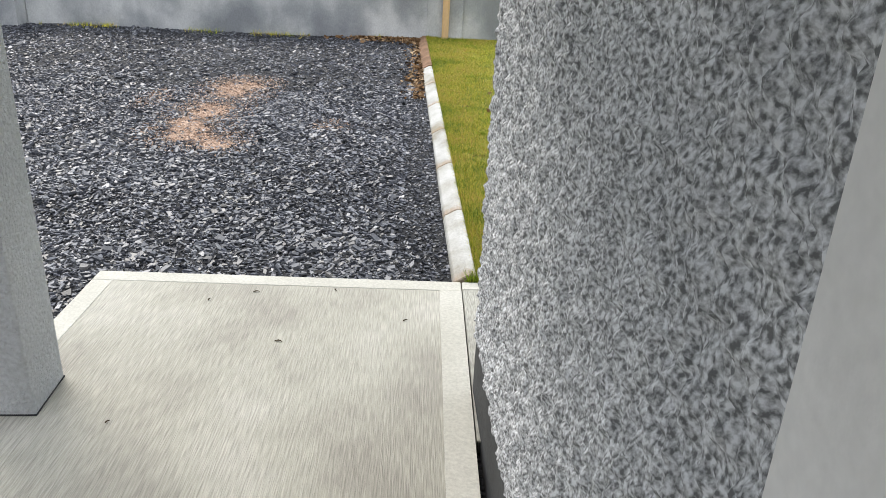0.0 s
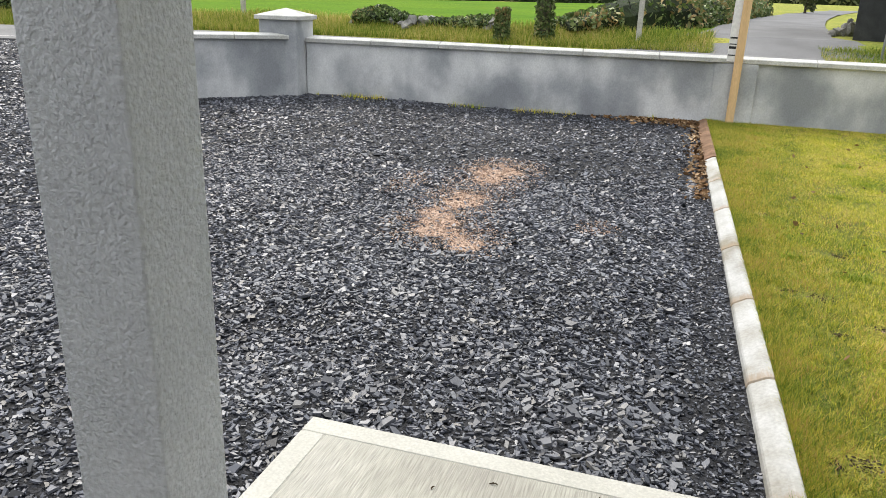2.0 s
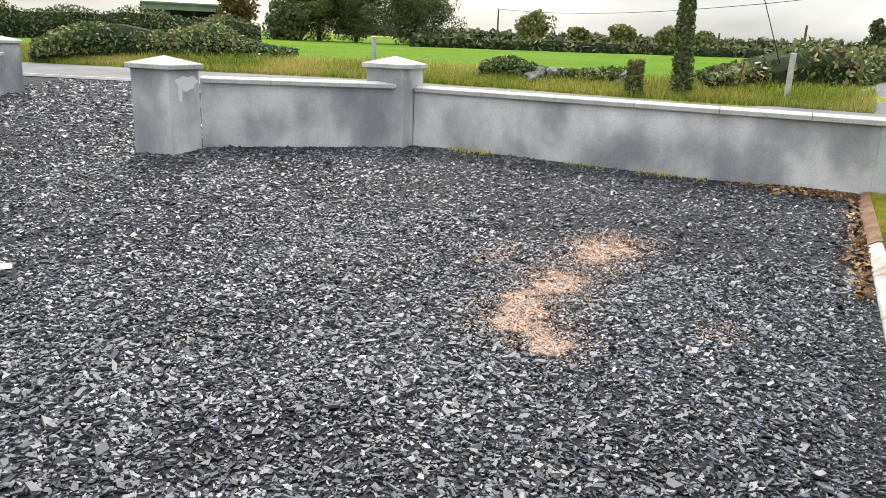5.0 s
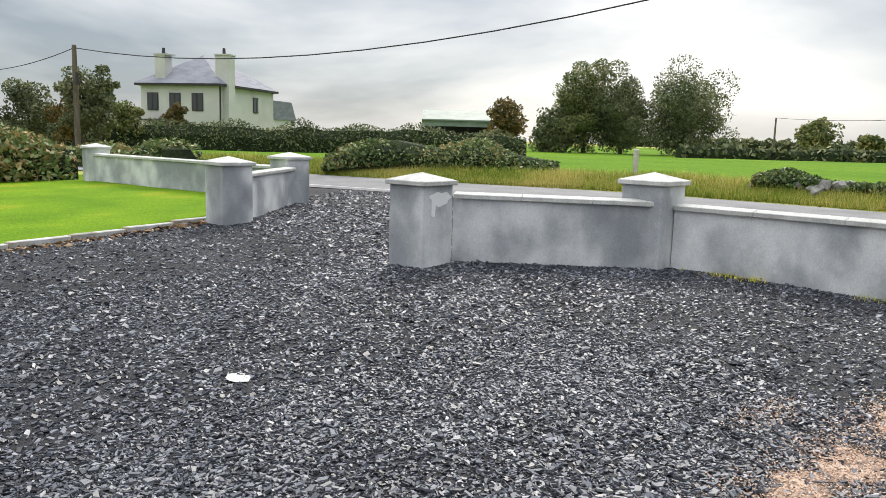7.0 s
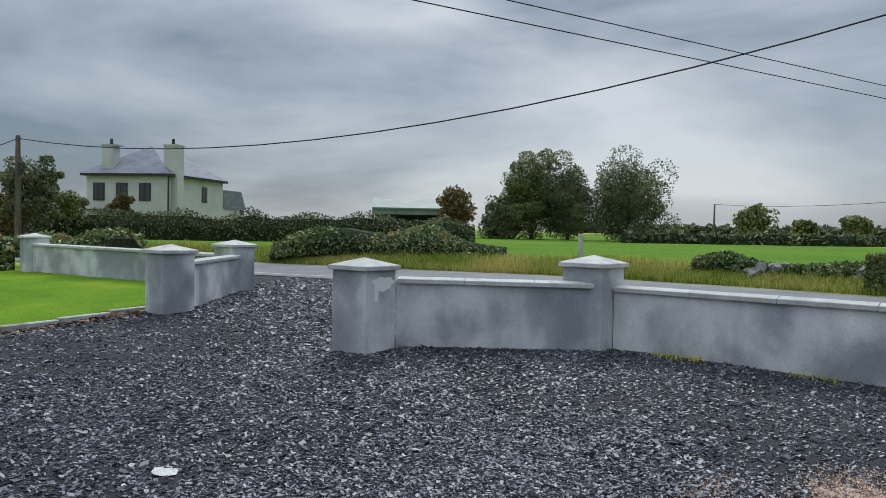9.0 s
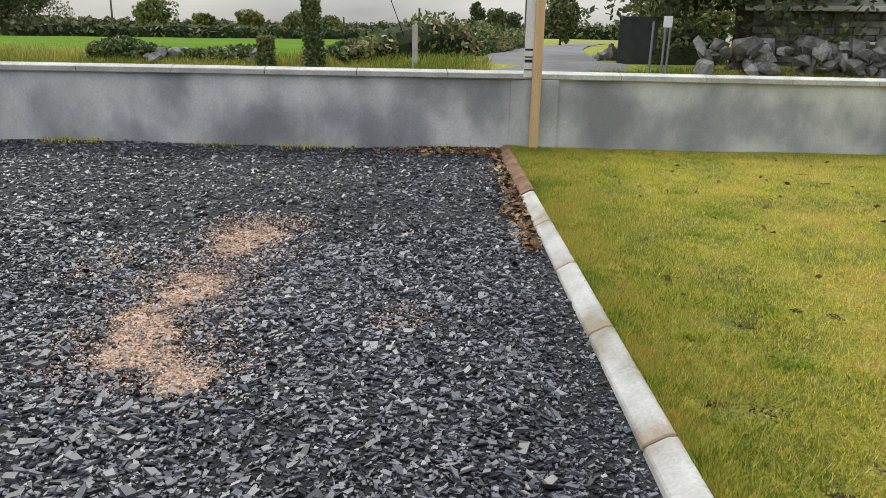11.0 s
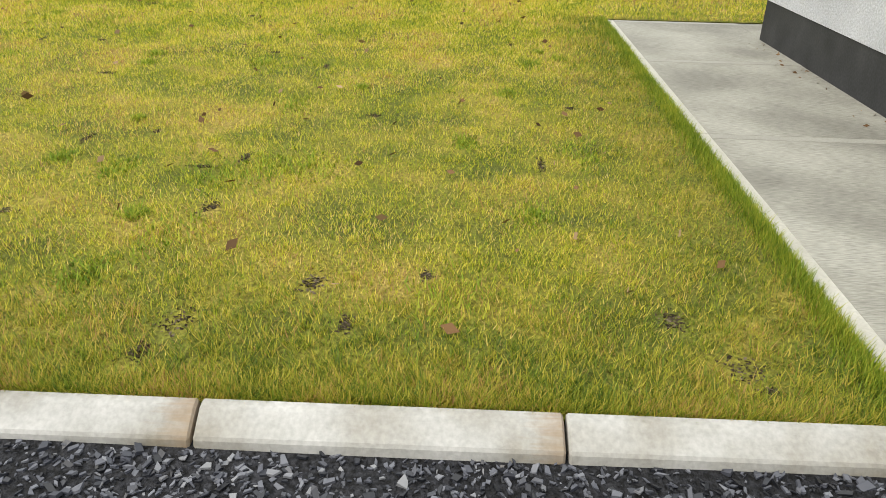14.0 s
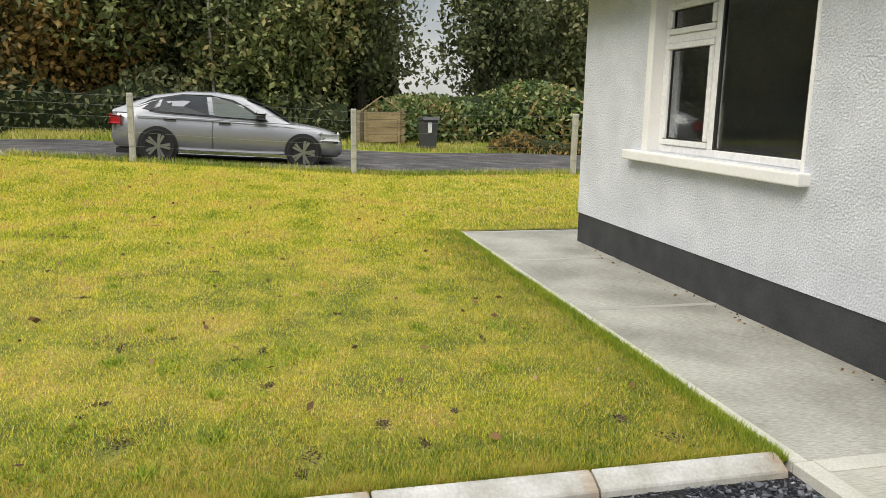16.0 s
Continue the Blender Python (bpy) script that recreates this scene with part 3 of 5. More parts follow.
def hip_roof(name, x0, x1, y0, y1, z, h, material, label):
    bm = bmesh.new()
    c = [bm.verts.new(p) for p in ((x0, y0, z), (x1, y0, z), (x1, y1, z), (x0, y1, z))]
    d = min(x1 - x0, y1 - y0) / 2
    r = [bm.verts.new((x0 + d, (y0 + y1) / 2, z + h)), bm.verts.new((x1 - d + 0.01, (y0 + y1) / 2, z + h))]
    if (y1 - y0) > (x1 - x0):
        r[0].co, r[1].co = Vector(((x0 + x1) / 2, y0 + d, z + h)), Vector(((x0 + x1) / 2, y1 - d + 0.01, z + h))
        for f in ((c[0], c[1], r[0]), (c[1], c[2], r[1], r[0]), (c[2], c[3], r[1]), (c[3], c[0], r[0], r[1])):
            bm.faces.new(f)
    else:
        for f in ((c[0], c[1], r[1], r[0]), (c[1], c[2], r[1]), (c[2], c[3], r[0], r[1]), (c[3], c[0], r[0])):
            bm.faces.new(f)
    bm.faces.new(c)
    return bm


structure("house_roof", hip_roof("r", -1.9, 5.5, -9.2, -0.83, 2.87, 2.2, M["slate_roof"], ""), M["slate_roof"], "dark slate house roof", "roof")
structure("house_roof_left", hip_roof("r", -9.3, -1.9, -9.2, -4.5, 2.87, 1.6, None, ""), M["slate_roof"], "dark slate house roof", "roof")
structure("room_back", box(0.33, -6.0, 0.0, 4.91, -5.8, 2.75), M["white_paint"], "plain room wall seen through the window", "wall")
structure("room_floor", box(0.33, -5.8, -0.05, 4.91, -1.5, 0.05), M["old_wood"], "dark room floor", "floor")


def build_window():
    w = tagged(new("window_1"), "white framed casement window with one large fixed pane", "window", kind="structure")
    w.matrix_basis = pose(0, -1.35, 0)
    f = bmesh.new()
    t = 0.065
    for b in ((WX0, WZ0, WX1, WZ0 + t), (WX0, WZ1 - t, WX1, WZ1), (WX0, WZ0 + t, WX0 + t, WZ1 - t), (WX1 - t, WZ0 + t, WX1, WZ1 - t), (2.86, WZ0 + t, 2.93, WZ1 - t), (2.93, 2.06, WX1 - t, 2.13)):
        box(b[0], -0.04, b[1], b[2], 0.03, b[3], 0.006, f)
    part("window_frame", f, M["white"], w)
    for z0, z1 in ((WZ0 + t, 2.06), (2.13, WZ1 - t)):
        s = bmesh.new()
        x0, x1, k = 2.93, WX1 - t, 0.055
        for b in ((x0, z0, x1, z0 + k), (x0, z1 - k, x1, z1), (x0, z0 + k, x0 + k, z1 - k), (x1 - k, z0 + k, x1, z1 - k)):
            box(b[0] + 0.003, -0.02, b[1] + 0.003, b[2] - 0.003, 0.045, b[3] - 0.003, 0.006, s)
        sash = part("sash", s, M["white"], w)
        g = bmesh.new()
        for b in ((x0 + k, z0 + k, x1 - k, z0 + k + 0.012), (x0 + k, z1 - k - 0.012, x1 - k, z1 - k), (x0 + k, z0 + k, x0 + k + 0.012, z1 - k), (x1 - k - 0.012, z0 + k, x1 - k, z1 - k)):
            box(b[0], 0.0, b[1], b[2], 0.02, b[3], 0, g)
        part("seal", g, M["black"], sash, "black rubber glazing seal")
        p = part("pane", box(x0 + k, 0.004, z0 + k, x1 - k, 0.010, z1 - k), M["glass"], sash)
        p.visible_shadow = False
    g = bmesh.new()
    x0, x1, z0, z1 = WX0 + t, 2.86, WZ0 + t, WZ1 - t
    for b in ((x0, z0, x1, z0 + 0.014), (x0, z1 - 0.014, x1, z1), (x0, z0, x0 + 0.014, z1), (x1 - 0.02, z0, x1, z1)):
        box(b[0], -0.01, b[1], b[2], 0.022, b[3], 0, g)
    part("seal", g, M["black"], w, "black rubber glazing seal")
    p = part("pane", box(x0, 0.004, z0, x1, 0.010, z1), M["glass"], w)
    p.visible_shadow = False
    part("window_sill", box(1.54, -0.12, 1.02, 4.02, 0.24, 1.108, 0.012, seg=2), M["white_paint"], w, "thick white painted sill")
    r = bmesh.new()
    for b in ((WX1 - 0.002, WZ0, WX1 + 0.1, WZ1 + 0.1), (WX0 - 0.03, WZ0, WX0 + 0.004, WZ1 + 0.1)):
        box(b[0], -0.09, b[1], b[2], 0.146, b[3], 0.004, r)
    part("reveal_band", r, M["white_paint"], w, "smooth white plaster band round the opening")
    part("inner_board", box(WX0, -0.32, 1.06, WX1, -0.05, 1.10, 0.008), M["white"], w, "white inner window board")


build_window()


def porch_pillar():
    ob = thing("porch_pillar", (-1.648, -1.048, 0), "square grey cement-rendered porch pillar with chamfered edges", "pillar", rz=3)
    part("shaft", box(-0.117, -0.122, 0.0, 0.117, 0.122, 2.55, 0.006, seg=2), M["pillar"], ob)
    part("base_joint", box(-0.119, -0.124, 0.0, 0.119, 0.124, 0.006), M["plinth"], ob, "thin dark line at the foot")


porch_pillar()


# ---- boundary wall and gate pillars ----
def boundary_wall(name, p, q, base, top, label, thick=0.2):
    p, q = Vector((*p, 0)), Vector((*q, 0))
    d = q - p
    L = d.length
    ob = tagged(new(name), label, "boundary wall", kind="structure")
    ob.matrix_basis = Matrix.Translation((p.x, p.y, 0)) @ Matrix.Rotation(math.atan2(d.y, d.x), 4, "Z")
    part("body", box(0, -thick / 2, base, L, thick / 2, top - 0.08), M["plaster"], ob)
    n = max(1, round(L / 0.9))
    shared = None
    for k in range(n):
        w = L / n
        if shared is None:
            bm = prism([(-thick / 2 - 0.04, 0.0), (thick / 2 + 0.04, 0.0), (thick / 2 + 0.04, 0.055), (0, 0.08), (-thick / 2 - 0.04, 0.055)], 0.003, w - 0.003, "x")
            bmesh.ops.bevel(bm, geom=bm.edges[:], offset=0.005, segments=1, affect="EDGES")
            c = part("coping_stone", bm, M["coping"], ob)
            shared = c.data
        else:
            c = new("coping_stone", shared)
            c.parent = ob
        c.location = (k * w, 0, top - 0.08)


boundary_wall("wall_road", (-5.6, 7.42), (0.04, 7.9), -0.2, 0.96, "low grey cement-rendered boundary wall with damp blotches")
boundary_wall("wall_road_lawn", (0.04, 7.9), (11.7, 7.9), -0.2, 0.96, "low grey cement-rendered boundary wall behind the lawn")
boundary_wall("wall_gate", (-7.72, 5.70), (-5.67, 7.23), -0.2, 1.0, "low grey rendered wall curving to the gateway")
boundary_wall("wall_gate_far", (-12.45, 5.2), (-14.5, 7.4), -0.1, 1.0, "low grey rendered wall splaying from the gateway")
boundary_wall("wall_road_far", (-14.7, 7.5), (-23.0, 6.35), -0.2, 1.0, "low grey rendered roadside wall beside the far lawn")
bm = box(-0.22, 7.76, -0.1, 0.29, 7.815, 0.875, 0.006)
structure("wall_pilaster", bm, M["plaster"], "flat grey rendered pilaster on the boundary wall", "pilaster")


def gate_pillar(x, y, z, rz, label, size=0.55, top=1.09):
    ob = thing("gate_pillar", (x, y, z), label, "gate pillar", "gate pillars", rz)
    h = size / 2
    part("shaft", box(-h, -h, -0.15, h, h, top - z, 0.01, seg=2), M["plaster"], ob)
    o = h + 0.045
    bm = bmesh.new()
    lo = [bm.verts.new((sx * o, sy * o, top - z)) for sx, sy in ((-1, -1), (1, -1), (1, 1), (-1, 1))]
    up = [bm.verts.new((v.co.x, v.co.y, top - z + 0.055)) for v in lo]
    apex = bm.verts.new((0, 0, top - z + 0.15))
    bm.faces.new(lo)
    for k in range(4):
        bm.faces.new((lo[k - 1], lo[k], up[k], up[k - 1]))
        bm.faces.new((up[k - 1], up[k], apex))
    bmesh.ops.bevel(bm, geom=bm.edges[:], offset=0.006, segments=1, affect="EDGES")
    part("cap", bm, M["coping"], ob, "pale concrete pyramid cap")
    return ob


gp = gate_pillar(-7.84, 5.24, 0.10, 8, "square grey rendered gate pillar with a whitewash splash")
bm = bmesh.new()
ring = []
for k in range(40):
    t = 2 * math.pi * k / 40
    rr = 1 + 0.12 * math.sin(3 * t) + 0.09 * math.sin(7 * t + 1)
    dz = math.sin(t) * 0.085 * rr
    if 3.6 < t < 4.15:
        dz -= 0.16
    ring.append(bm.verts.new((0.2785, 0.035 + math.cos(t) * 0.19 * rr, 0.83 + dz)))
bm.faces.new(ring)
part("whitewash_splash", bm, M["white_paint"], gp, "thin pale whitewash splash with a run")
gate_pillar(-5.88, 7.30, 0.17, 3, "square grey rendered pillar joining two wall runs", 0.55, 1.17)
gate_pillar(-12.53, 5.05, 0.15, 4, "square grey rendered gate pillar with hairline cracks", 0.56, 1.12)
gate_pillar(-14.75, 7.55, 0.19, 8, "square grey rendered roadside gate pillar", 0.58, 1.14)
gate_pillar(-23.2, 6.4, 0.14, -4, "square grey rendered pillar ending the far wall", 0.6, 1.12)


# ---- kerbs ----
KERB = [(-0.117, -0.2), (0.0, -0.2), (0.0, 0.024), (-0.036, 0.022), (-0.108, -0.018), (-0.117, -0.06)]


def kerb_line():
    first = None
    ys = [0.04, 0.935] + [0.935 + 0.915 * k for k in range(1, 6)]
    for k, (a0, a1) in enumerate(zip(ys, ys[1:])):
        ob = thing("kerb_stone", (KERB_X - SKEW * a0, a0, 0.02 * a0), "pale concrete kerb stone between gravel and lawn", "kerb", "kerb stones", rz=math.degrees(SKEW))
        bm = prism(KERB, 0.004, a1 - a0 - 0.004, "y")
        bmesh.ops.bevel(bm, geom=bm.edges[:], offset=0.006, segments=1, affect="EDGES")
        for v in bm.verts:
            v.co.z += 0.02 * v.co.y
        part("body", bm, M["kerb"], ob)
    y = ys[-1]
    ob = thing("kerb_stone", (KERB_X - SKEW * y, y, 0.02 * y), "rust-brown stained kerb stone near the wall", "kerb", "kerb stones", rz=math.degrees(SKEW))
    bm = prism(KERB, 0.004, 7.72 - y, "y")
    for v in bm.verts:
        v.co.z += 0.02 * v.co.y + 0.01
    part("body", bm, M["kerb_brown"], ob)


kerb_line()


def kerb_line_left():
    y = -4.5
    while y < 4.6:
        x = float(lawn_edge(y))
        ob = thing("kerb_stone", (x, y, float(gravel_z(x, max(y, 0.0)))), "weathered low kerb stone edging the far lawn", "kerb", "far kerb stones", rz=math.degrees(math.atan(0.33)))
        part("body", box(0, 0.005, -0.2, 0.11, 0.905, 0.085, 0.012), M["kerb"], ob)
        y += 0.915 * 0.95


kerb_line_left()


# ---- loose timber post by the wall ----
def timber_board():
    ob = thing("timber_post", (0.043, 7.70, 0.15), "pale sawn pine board leaning on the wall", "timber post")
    ob.rotation_euler = (radians(-1.2), radians(0.3), 0)
    part("board", box(-0.048, -0.02, -0.15, 0.048, 0.02, 1.66, 0.003), M["pine"], ob)
    n = part("notice", box(-0.14, 0.021, 0.75, -0.02, 0.024, 1.66), M["white"], ob, "white paper notice fixed behind the board")
    for k, (z, h) in enumerate(((1.02, 0.02), (0.95, 0.012), (0.90, 0.03), (0.82, 0.012))):
        part("printed_bar", box(-0.135, 0.0185, z, -0.052, 0.021, z + h), M["black"], n)


timber_board()


# ---- vegetation ----
def leaf_quads(centres, size, seed, flat=0.0, squash=1.0):
    r = np.random.default_rng(seed)
    n = len(centres)
    u = r.normal(size=(n, 3))
    u[:, 2] *= 1 - flat
    u /= np.linalg.norm(u, axis=1, keepdims=True)
    w = r.normal(size=(n, 3))
    w -= (w * u).sum(1, keepdims=True) * u
    w /= np.linalg.norm(w, axis=1, keepdims=True)
    s = size * r.uniform(0.6, 1.4, (n, 1))
    a, b = u * s, w * s * 0.55 * squash
    return np.stack([centres - a, centres + b, centres + a, centres - b], 1)


def clump_points(r, count, clumps, spread, z0):
    pts = []
    per = max(1, count // len(clumps))
    for c, s in clumps:
        g = r.normal(size=(per, 3))
        g /= np.linalg.norm(g, axis=1, keepdims=True)
        g *= (r.uniform(0.35, 1.0, (per, 1)) ** 0.5) * s
        g[:, 2] *= 0.8
        pts.append(np.asarray(c) + g)
    return np.concatenate(pts)


def tree(x, y, height, radius, crown0, leaves, size, material, seed, label, category="tree", lean=0.0, trunk=0.02, clumps=40, name="tree", group=""):
    z = float(ground_z(np.array(x), np.array(y)))
    ob = thing(name, (x, y, z), label, category, group)
    r = np.random.default_rng(seed)
    bm = tube([(0, 0, -0.3), (lean * 0.2, 0, height * 0.25), (lean * 0.6, 0.1, height * 0.55), (lean, 0, height * 0.85)], [height * trunk * 1.25, height * trunk, height * trunk * 0.7, height * trunk * 0.2], 8)
    cl = []
    mid = (crown0 + height) / 2
    for k in range(clumps):
        d = r.normal(size=3)
        d /= np.linalg.norm(d)
        f = r.uniform(0.15, 1.0) ** 0.75
        c = np.array([d[0] * radius * f + lean * 0.6, d[1] * radius * f, mid + d[2] * (height - crown0) / 2 * f])
        cl.append((c, radius * r.uniform(0.24, 0.5)))
        if k % 4 == 0:
            s = np.array([lean * 0.4, 0, max(height * 0.2, crown0 + (c[2] - crown0) * 0.35)])
            tube([s, s + (c - s) * 0.5 + r.normal(size=3) * 0.1 * radius * 0.3, c], [height * trunk * 0.45, height * trunk * 0.28, height * trunk * 0.08], 5, bm)
    part("trunk", bm, M["bark"], ob)
    fill = r.normal(size=(leaves // 2, 3))
    fill *= (r.uniform(0, 1, (leaves // 2, 1)) ** 0.4) / np.linalg.norm(fill, axis=1, keepdims=True)
    fill = fill * np.array([radius * 0.82, radius * 0.82, (height - crown0) * 0.44]) + np.array([lean * 0.6, 0, mid])
    crown = soup("crown", leaf_quads(np.concatenate([clump_points(r, leaves, cl, radius, z), fill]), size, seed + 1), 4, material)
    crown.parent = ob
    return ob


def hedge(path, width, top, leaves, size, material, seed, label, name="hedge", category="hedge", rough=0.25):
    """A long mass of leaves on a core with inner shade put into its colour, along a line of (x, y, height)."""
    ob = thing(name, (path[0][0], path[0][1], float(ground_z(np.array(path[0][0]), np.array(path[0][1])))), label, category)
    o = np.array([path[0][0], path[0][1], ob.location.z])
    r = np.random.default_rng(seed)
    bm = bmesh.new()
    rings = []
    fine = []
    for (x0, y0, h0), (x1, y1, h1) in zip(path, path[1:]):
        n = max(2, int(math.hypot(x1 - x0, y1 - y0) / 1.2))
        fine += [(x0 + (x1 - x0) * k / n, y0 + (y1 - y0) * k / n, h0 + (h1 - h0) * k / n) for k in range(n)]
    fine.append(path[-1])
    P = np.array(fine)
    P[:, 2] *= 1 + rough * 0.5 * r.uniform(-1, 1, len(P))
    for k in range(len(P)):
        d = P[min(k + 1, len(P) - 1)] - P[max(k - 1, 0)]
        nrm = np.array([-d[1], d[0], 0]) / (math.hypot(d[0], d[1]) + 1e-6)
        gz = float(ground_z(P[k, 0], P[k, 1])) - o[2]
        c = np.array([P[k, 0] - o[0], P[k, 1] - o[1], gz])
        w = width * 0.5 * r.uniform(0.7, 0.95)
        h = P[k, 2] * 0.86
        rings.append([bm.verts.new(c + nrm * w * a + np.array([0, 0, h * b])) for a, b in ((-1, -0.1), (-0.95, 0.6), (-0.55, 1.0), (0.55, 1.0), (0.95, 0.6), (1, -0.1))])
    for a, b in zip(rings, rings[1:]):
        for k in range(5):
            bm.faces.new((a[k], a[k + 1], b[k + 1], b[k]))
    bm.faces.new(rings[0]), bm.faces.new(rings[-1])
    # solid filler, coloured as dark as the shade behind the leaves
    part("core", bm, M["core"], ob, "solid core coloured dark for the shade inside the growth")
    seg = r.uniform(0, len(P) - 1.001, leaves)
    i = seg.astype(int)
    f = (seg - i)[:, None]
    base = P[i] * (1 - f) + P[i + 1] * f
    d = P[i + 1] - P[i]
    nrm = np.stack([-d[:, 1], d[:, 0]], 1) / (np.hypot(d[:, 0], d[:, 1])[:, None] + 1e-6)
    ang = r.uniform(0, math.pi, leaves)
    rad = r.uniform(0.85, 1.12, leaves) + rough * 0.4 * np.sin(seg * 2.1) * np.sin(ang)
    off = np.cos(ang) * rad * width * 0.5
    zz = np.clip(np.sin(ang), 0, 1) ** 0.55 * rad * base[:, 2] * 0.95
    zz = np.where(r.uniform(0, 1, leaves) < 0.35, zz * r.uniform(0.1, 1.0, leaves), zz)
    pts = np.stack([base[:, 0] + nrm[:, 0] * off, base[:, 1] + nrm[:, 1] * off, ground_z(base[:, 0], base[:, 1]) + zz], 1) - o
    crown = soup("foliage", leaf_quads(pts, size, seed + 1), 4, material)
    crown.parent = ob
    return ob


def blades(name, x, y, z, length, width, seed, material, lean=0.5, label="", category="grass", parent=None):
    """Many single grass blades, each a bent strip of two triangles and a tip."""
    r = np.random.default_rng(seed)
    n = len(x)
    a = r.uniform(0, 2 * math.pi, n)
    l = length * r.uniform(0.5, 1.3, n)
    k = lean * r.uniform(0.2, 1.4, n)
    ux, uy = np.cos(a), np.sin(a)
    px, py = -uy * width, ux * width
    b = np.stack([x, y, z], 1)
    side = np.stack([px, py, np.zeros(n)], 1)
    tip = b + np.stack([ux * l * k, uy * l * k, l], 1)
    ob = soup(name, np.stack([b - side, b + side, tip], 1), 3, material)
    return tagged(ob, label, category, kind="stuff")


# right lawn: loose blades, tufts and bare spots
SPOTS = [(0.35, 2.05, 0.13, 0.07), (0.18, 2.1, 0.05, 0.04), (0.62, 1.70, 0.07, 0.05), (0.38, 1.55, 0.06, 0.04), (1.18, 2.22, 0.06, 0.04), (0.28, 0.40, 0.10, 0.07), (0.52, 0.55, 0.08, 0.05), (1.75, 2.25, 0.09, 0.03), (2.1, 4.1, 0.08, 0.03)]
srng = np.random.default_rng(77)
for k in range(60):
    SPOTS.append((srng.uniform(0.1, 1) ** 1.4 * 9 - 0.5, srng.uniform(0.15, 7.6), 0.02 + 0.09 * srng.uniform() ** 2, 0.02 + 0.05 * srng.uniform() ** 2))


def bare(x, y):
    """How bare the lawn is at a place: scattered worn spots."""
    out = np.zeros(np.shape(x))
    for cx, cy, rx, ry in SPOTS:
        out = np.maximum(out, np.exp(-((x - cx) / rx) ** 2 - ((y - cy) / ry) ** 2))
    return out


N = 440000
lx, ly = rng.uniform(0.0, 1, N) ** 1.75 * 11.8 + 0.04, rng.uniform(0.0, 7.78, N)
T = 9000
tx, ty = rng.uniform(0.0, 1, T) ** 1.5 * 11.6 + 0.06, rng.uniform(0.03, 7.7, T)
pick = (T * rng.uniform(0, 1, 260000) ** 1.3).astype(int)
spread = (0.012 + 0.003 * tx[pick]) * rng.uniform(0.7, 2.6, T)[pick]
lx = np.concatenate([lx, tx[pick] + rng.normal(0, 1, len(pick)) * spread])
ly = np.concatenate([ly, ty[pick] + rng.normal(0, 1, len(pick)) * spread])
side = rng.uniform(0, 1, len(lx)) < 0.12
lx, ly = np.where(side, rng.uniform(5.97, 11.8, len(lx)), lx), np.where(side, rng.uniform(-7, 0, len(lx)), ly)
keep = (rng.uniform(0, 1, len(lx)) < np.clip(0.96 + 0.06 * wob(lx, ly, 5.3, 4.0), 0.5, 1)) & (rng.uniform(0, 1, len(lx)) > 1.2 * bare(lx, ly)) & (lx > 0.036) & ((ly > 0.002) | (lx > 5.96))
lx, ly = lx[keep], ly[keep]
lx = lx + (KERB_X - 0.035 - SKEW * np.clip(ly, 0, 9)) * np.clip(1 - lx / 6, 0, 1)
edge = (lx < 0.55 + 0.25 * rng.normal(0, 1, len(lx))) | ((ly < 0.42 + 0.2 * rng.normal(0, 1, len(lx))) & (lx < 6))
for nm, on, extra, material, label in (("lawn_grass", ~edge, 0.0, M["grass"], "short yellowing mossy grass blades"), ("lawn_edge_grass", edge, 0.007, M["grass_edge"], "longer greener grass blades near the kerb and path")):
    gx, gy = lx[on], ly[on]
    blades(nm, gx, gy, lawn_z(gx, gy) - 0.004, 0.024 + extra + 0.012 * smooth01(gx, 2, 8), 0.0019 + 0.0052 * smooth01(gx, 2, 9), 11, material, 0.95, label, "grass")
per = 110
sp = np.repeat(np.array(SPOTS), per, 0)
bx, by = sp[:, 0] + srng.normal(0, 0.42, len(sp)) * sp[:, 2], sp[:, 1] + srng.normal(0, 0.42, len(sp)) * sp[:, 3]
on = (bx > 0.12) & (by > 0.04) & (by < 7.7)
bx, by = bx[on], by[on]
crumbs = soup("bare_soil", leaf_quads(np.stack([bx, by, lawn_z(bx, by) + 0.002], 1), 0.0065, 78, flat=0.8), 4, M["humus"])
tagged(crumbs, "dark crumbs of bare soil in worn lawn spots", "soil", kind="stuff")
cw = rng.integers(0, 75, 16000)
ccx, ccy, ccr = rng.uniform(0.15, 1, 75) ** 1.4 * 9 - 0.5, rng.uniform(0.2, 7.5, 75), rng.uniform(0.02, 0.11, 75)
ccx[:6], ccy[:6], ccr[:6] = (0.25, 0.2, 0.35, 0.9, 1.5, 2.6), (3.3, 3.5, 3.1, 2.3, 2.3, 2.2), 0.11
gx, gy = ccx[cw] + rng.normal(0, 1, 16000) * ccr[cw], ccy[cw] + rng.normal(0, 1, 16000) * ccr[cw] * 0.7
ok = (gx > 0.16) & (gy > 0.02) & (gy < 7.7)
blades("clover_tufts", gx[ok], gy[ok], lawn_z(gx[ok], gy[ok]) - 0.002, 0.026, 0.0045, 14, M["clover"], 1.1, "bright green clover and weed tufts in the lawn", "weeds")
N = 26000
ex, ey = rng.uniform(0.0, 5.9, N), np.abs(rng.normal(0, 0.045, N)) + 0.004
blades("path_edge_grass", ex, ey, lawn_z(ex, ey) - 0.01, 0.046, 0.0024, 12, M["clover"], 0.7, "longer grass tufts along the path edge", "grass")
N = 24000
ex, ey = np.abs(rng.normal(0, 0.05, N)) + 0.038, rng.uniform(0.05, 7.7, N)
ex = ex + KERB_X - 0.03 - SKEW * ey
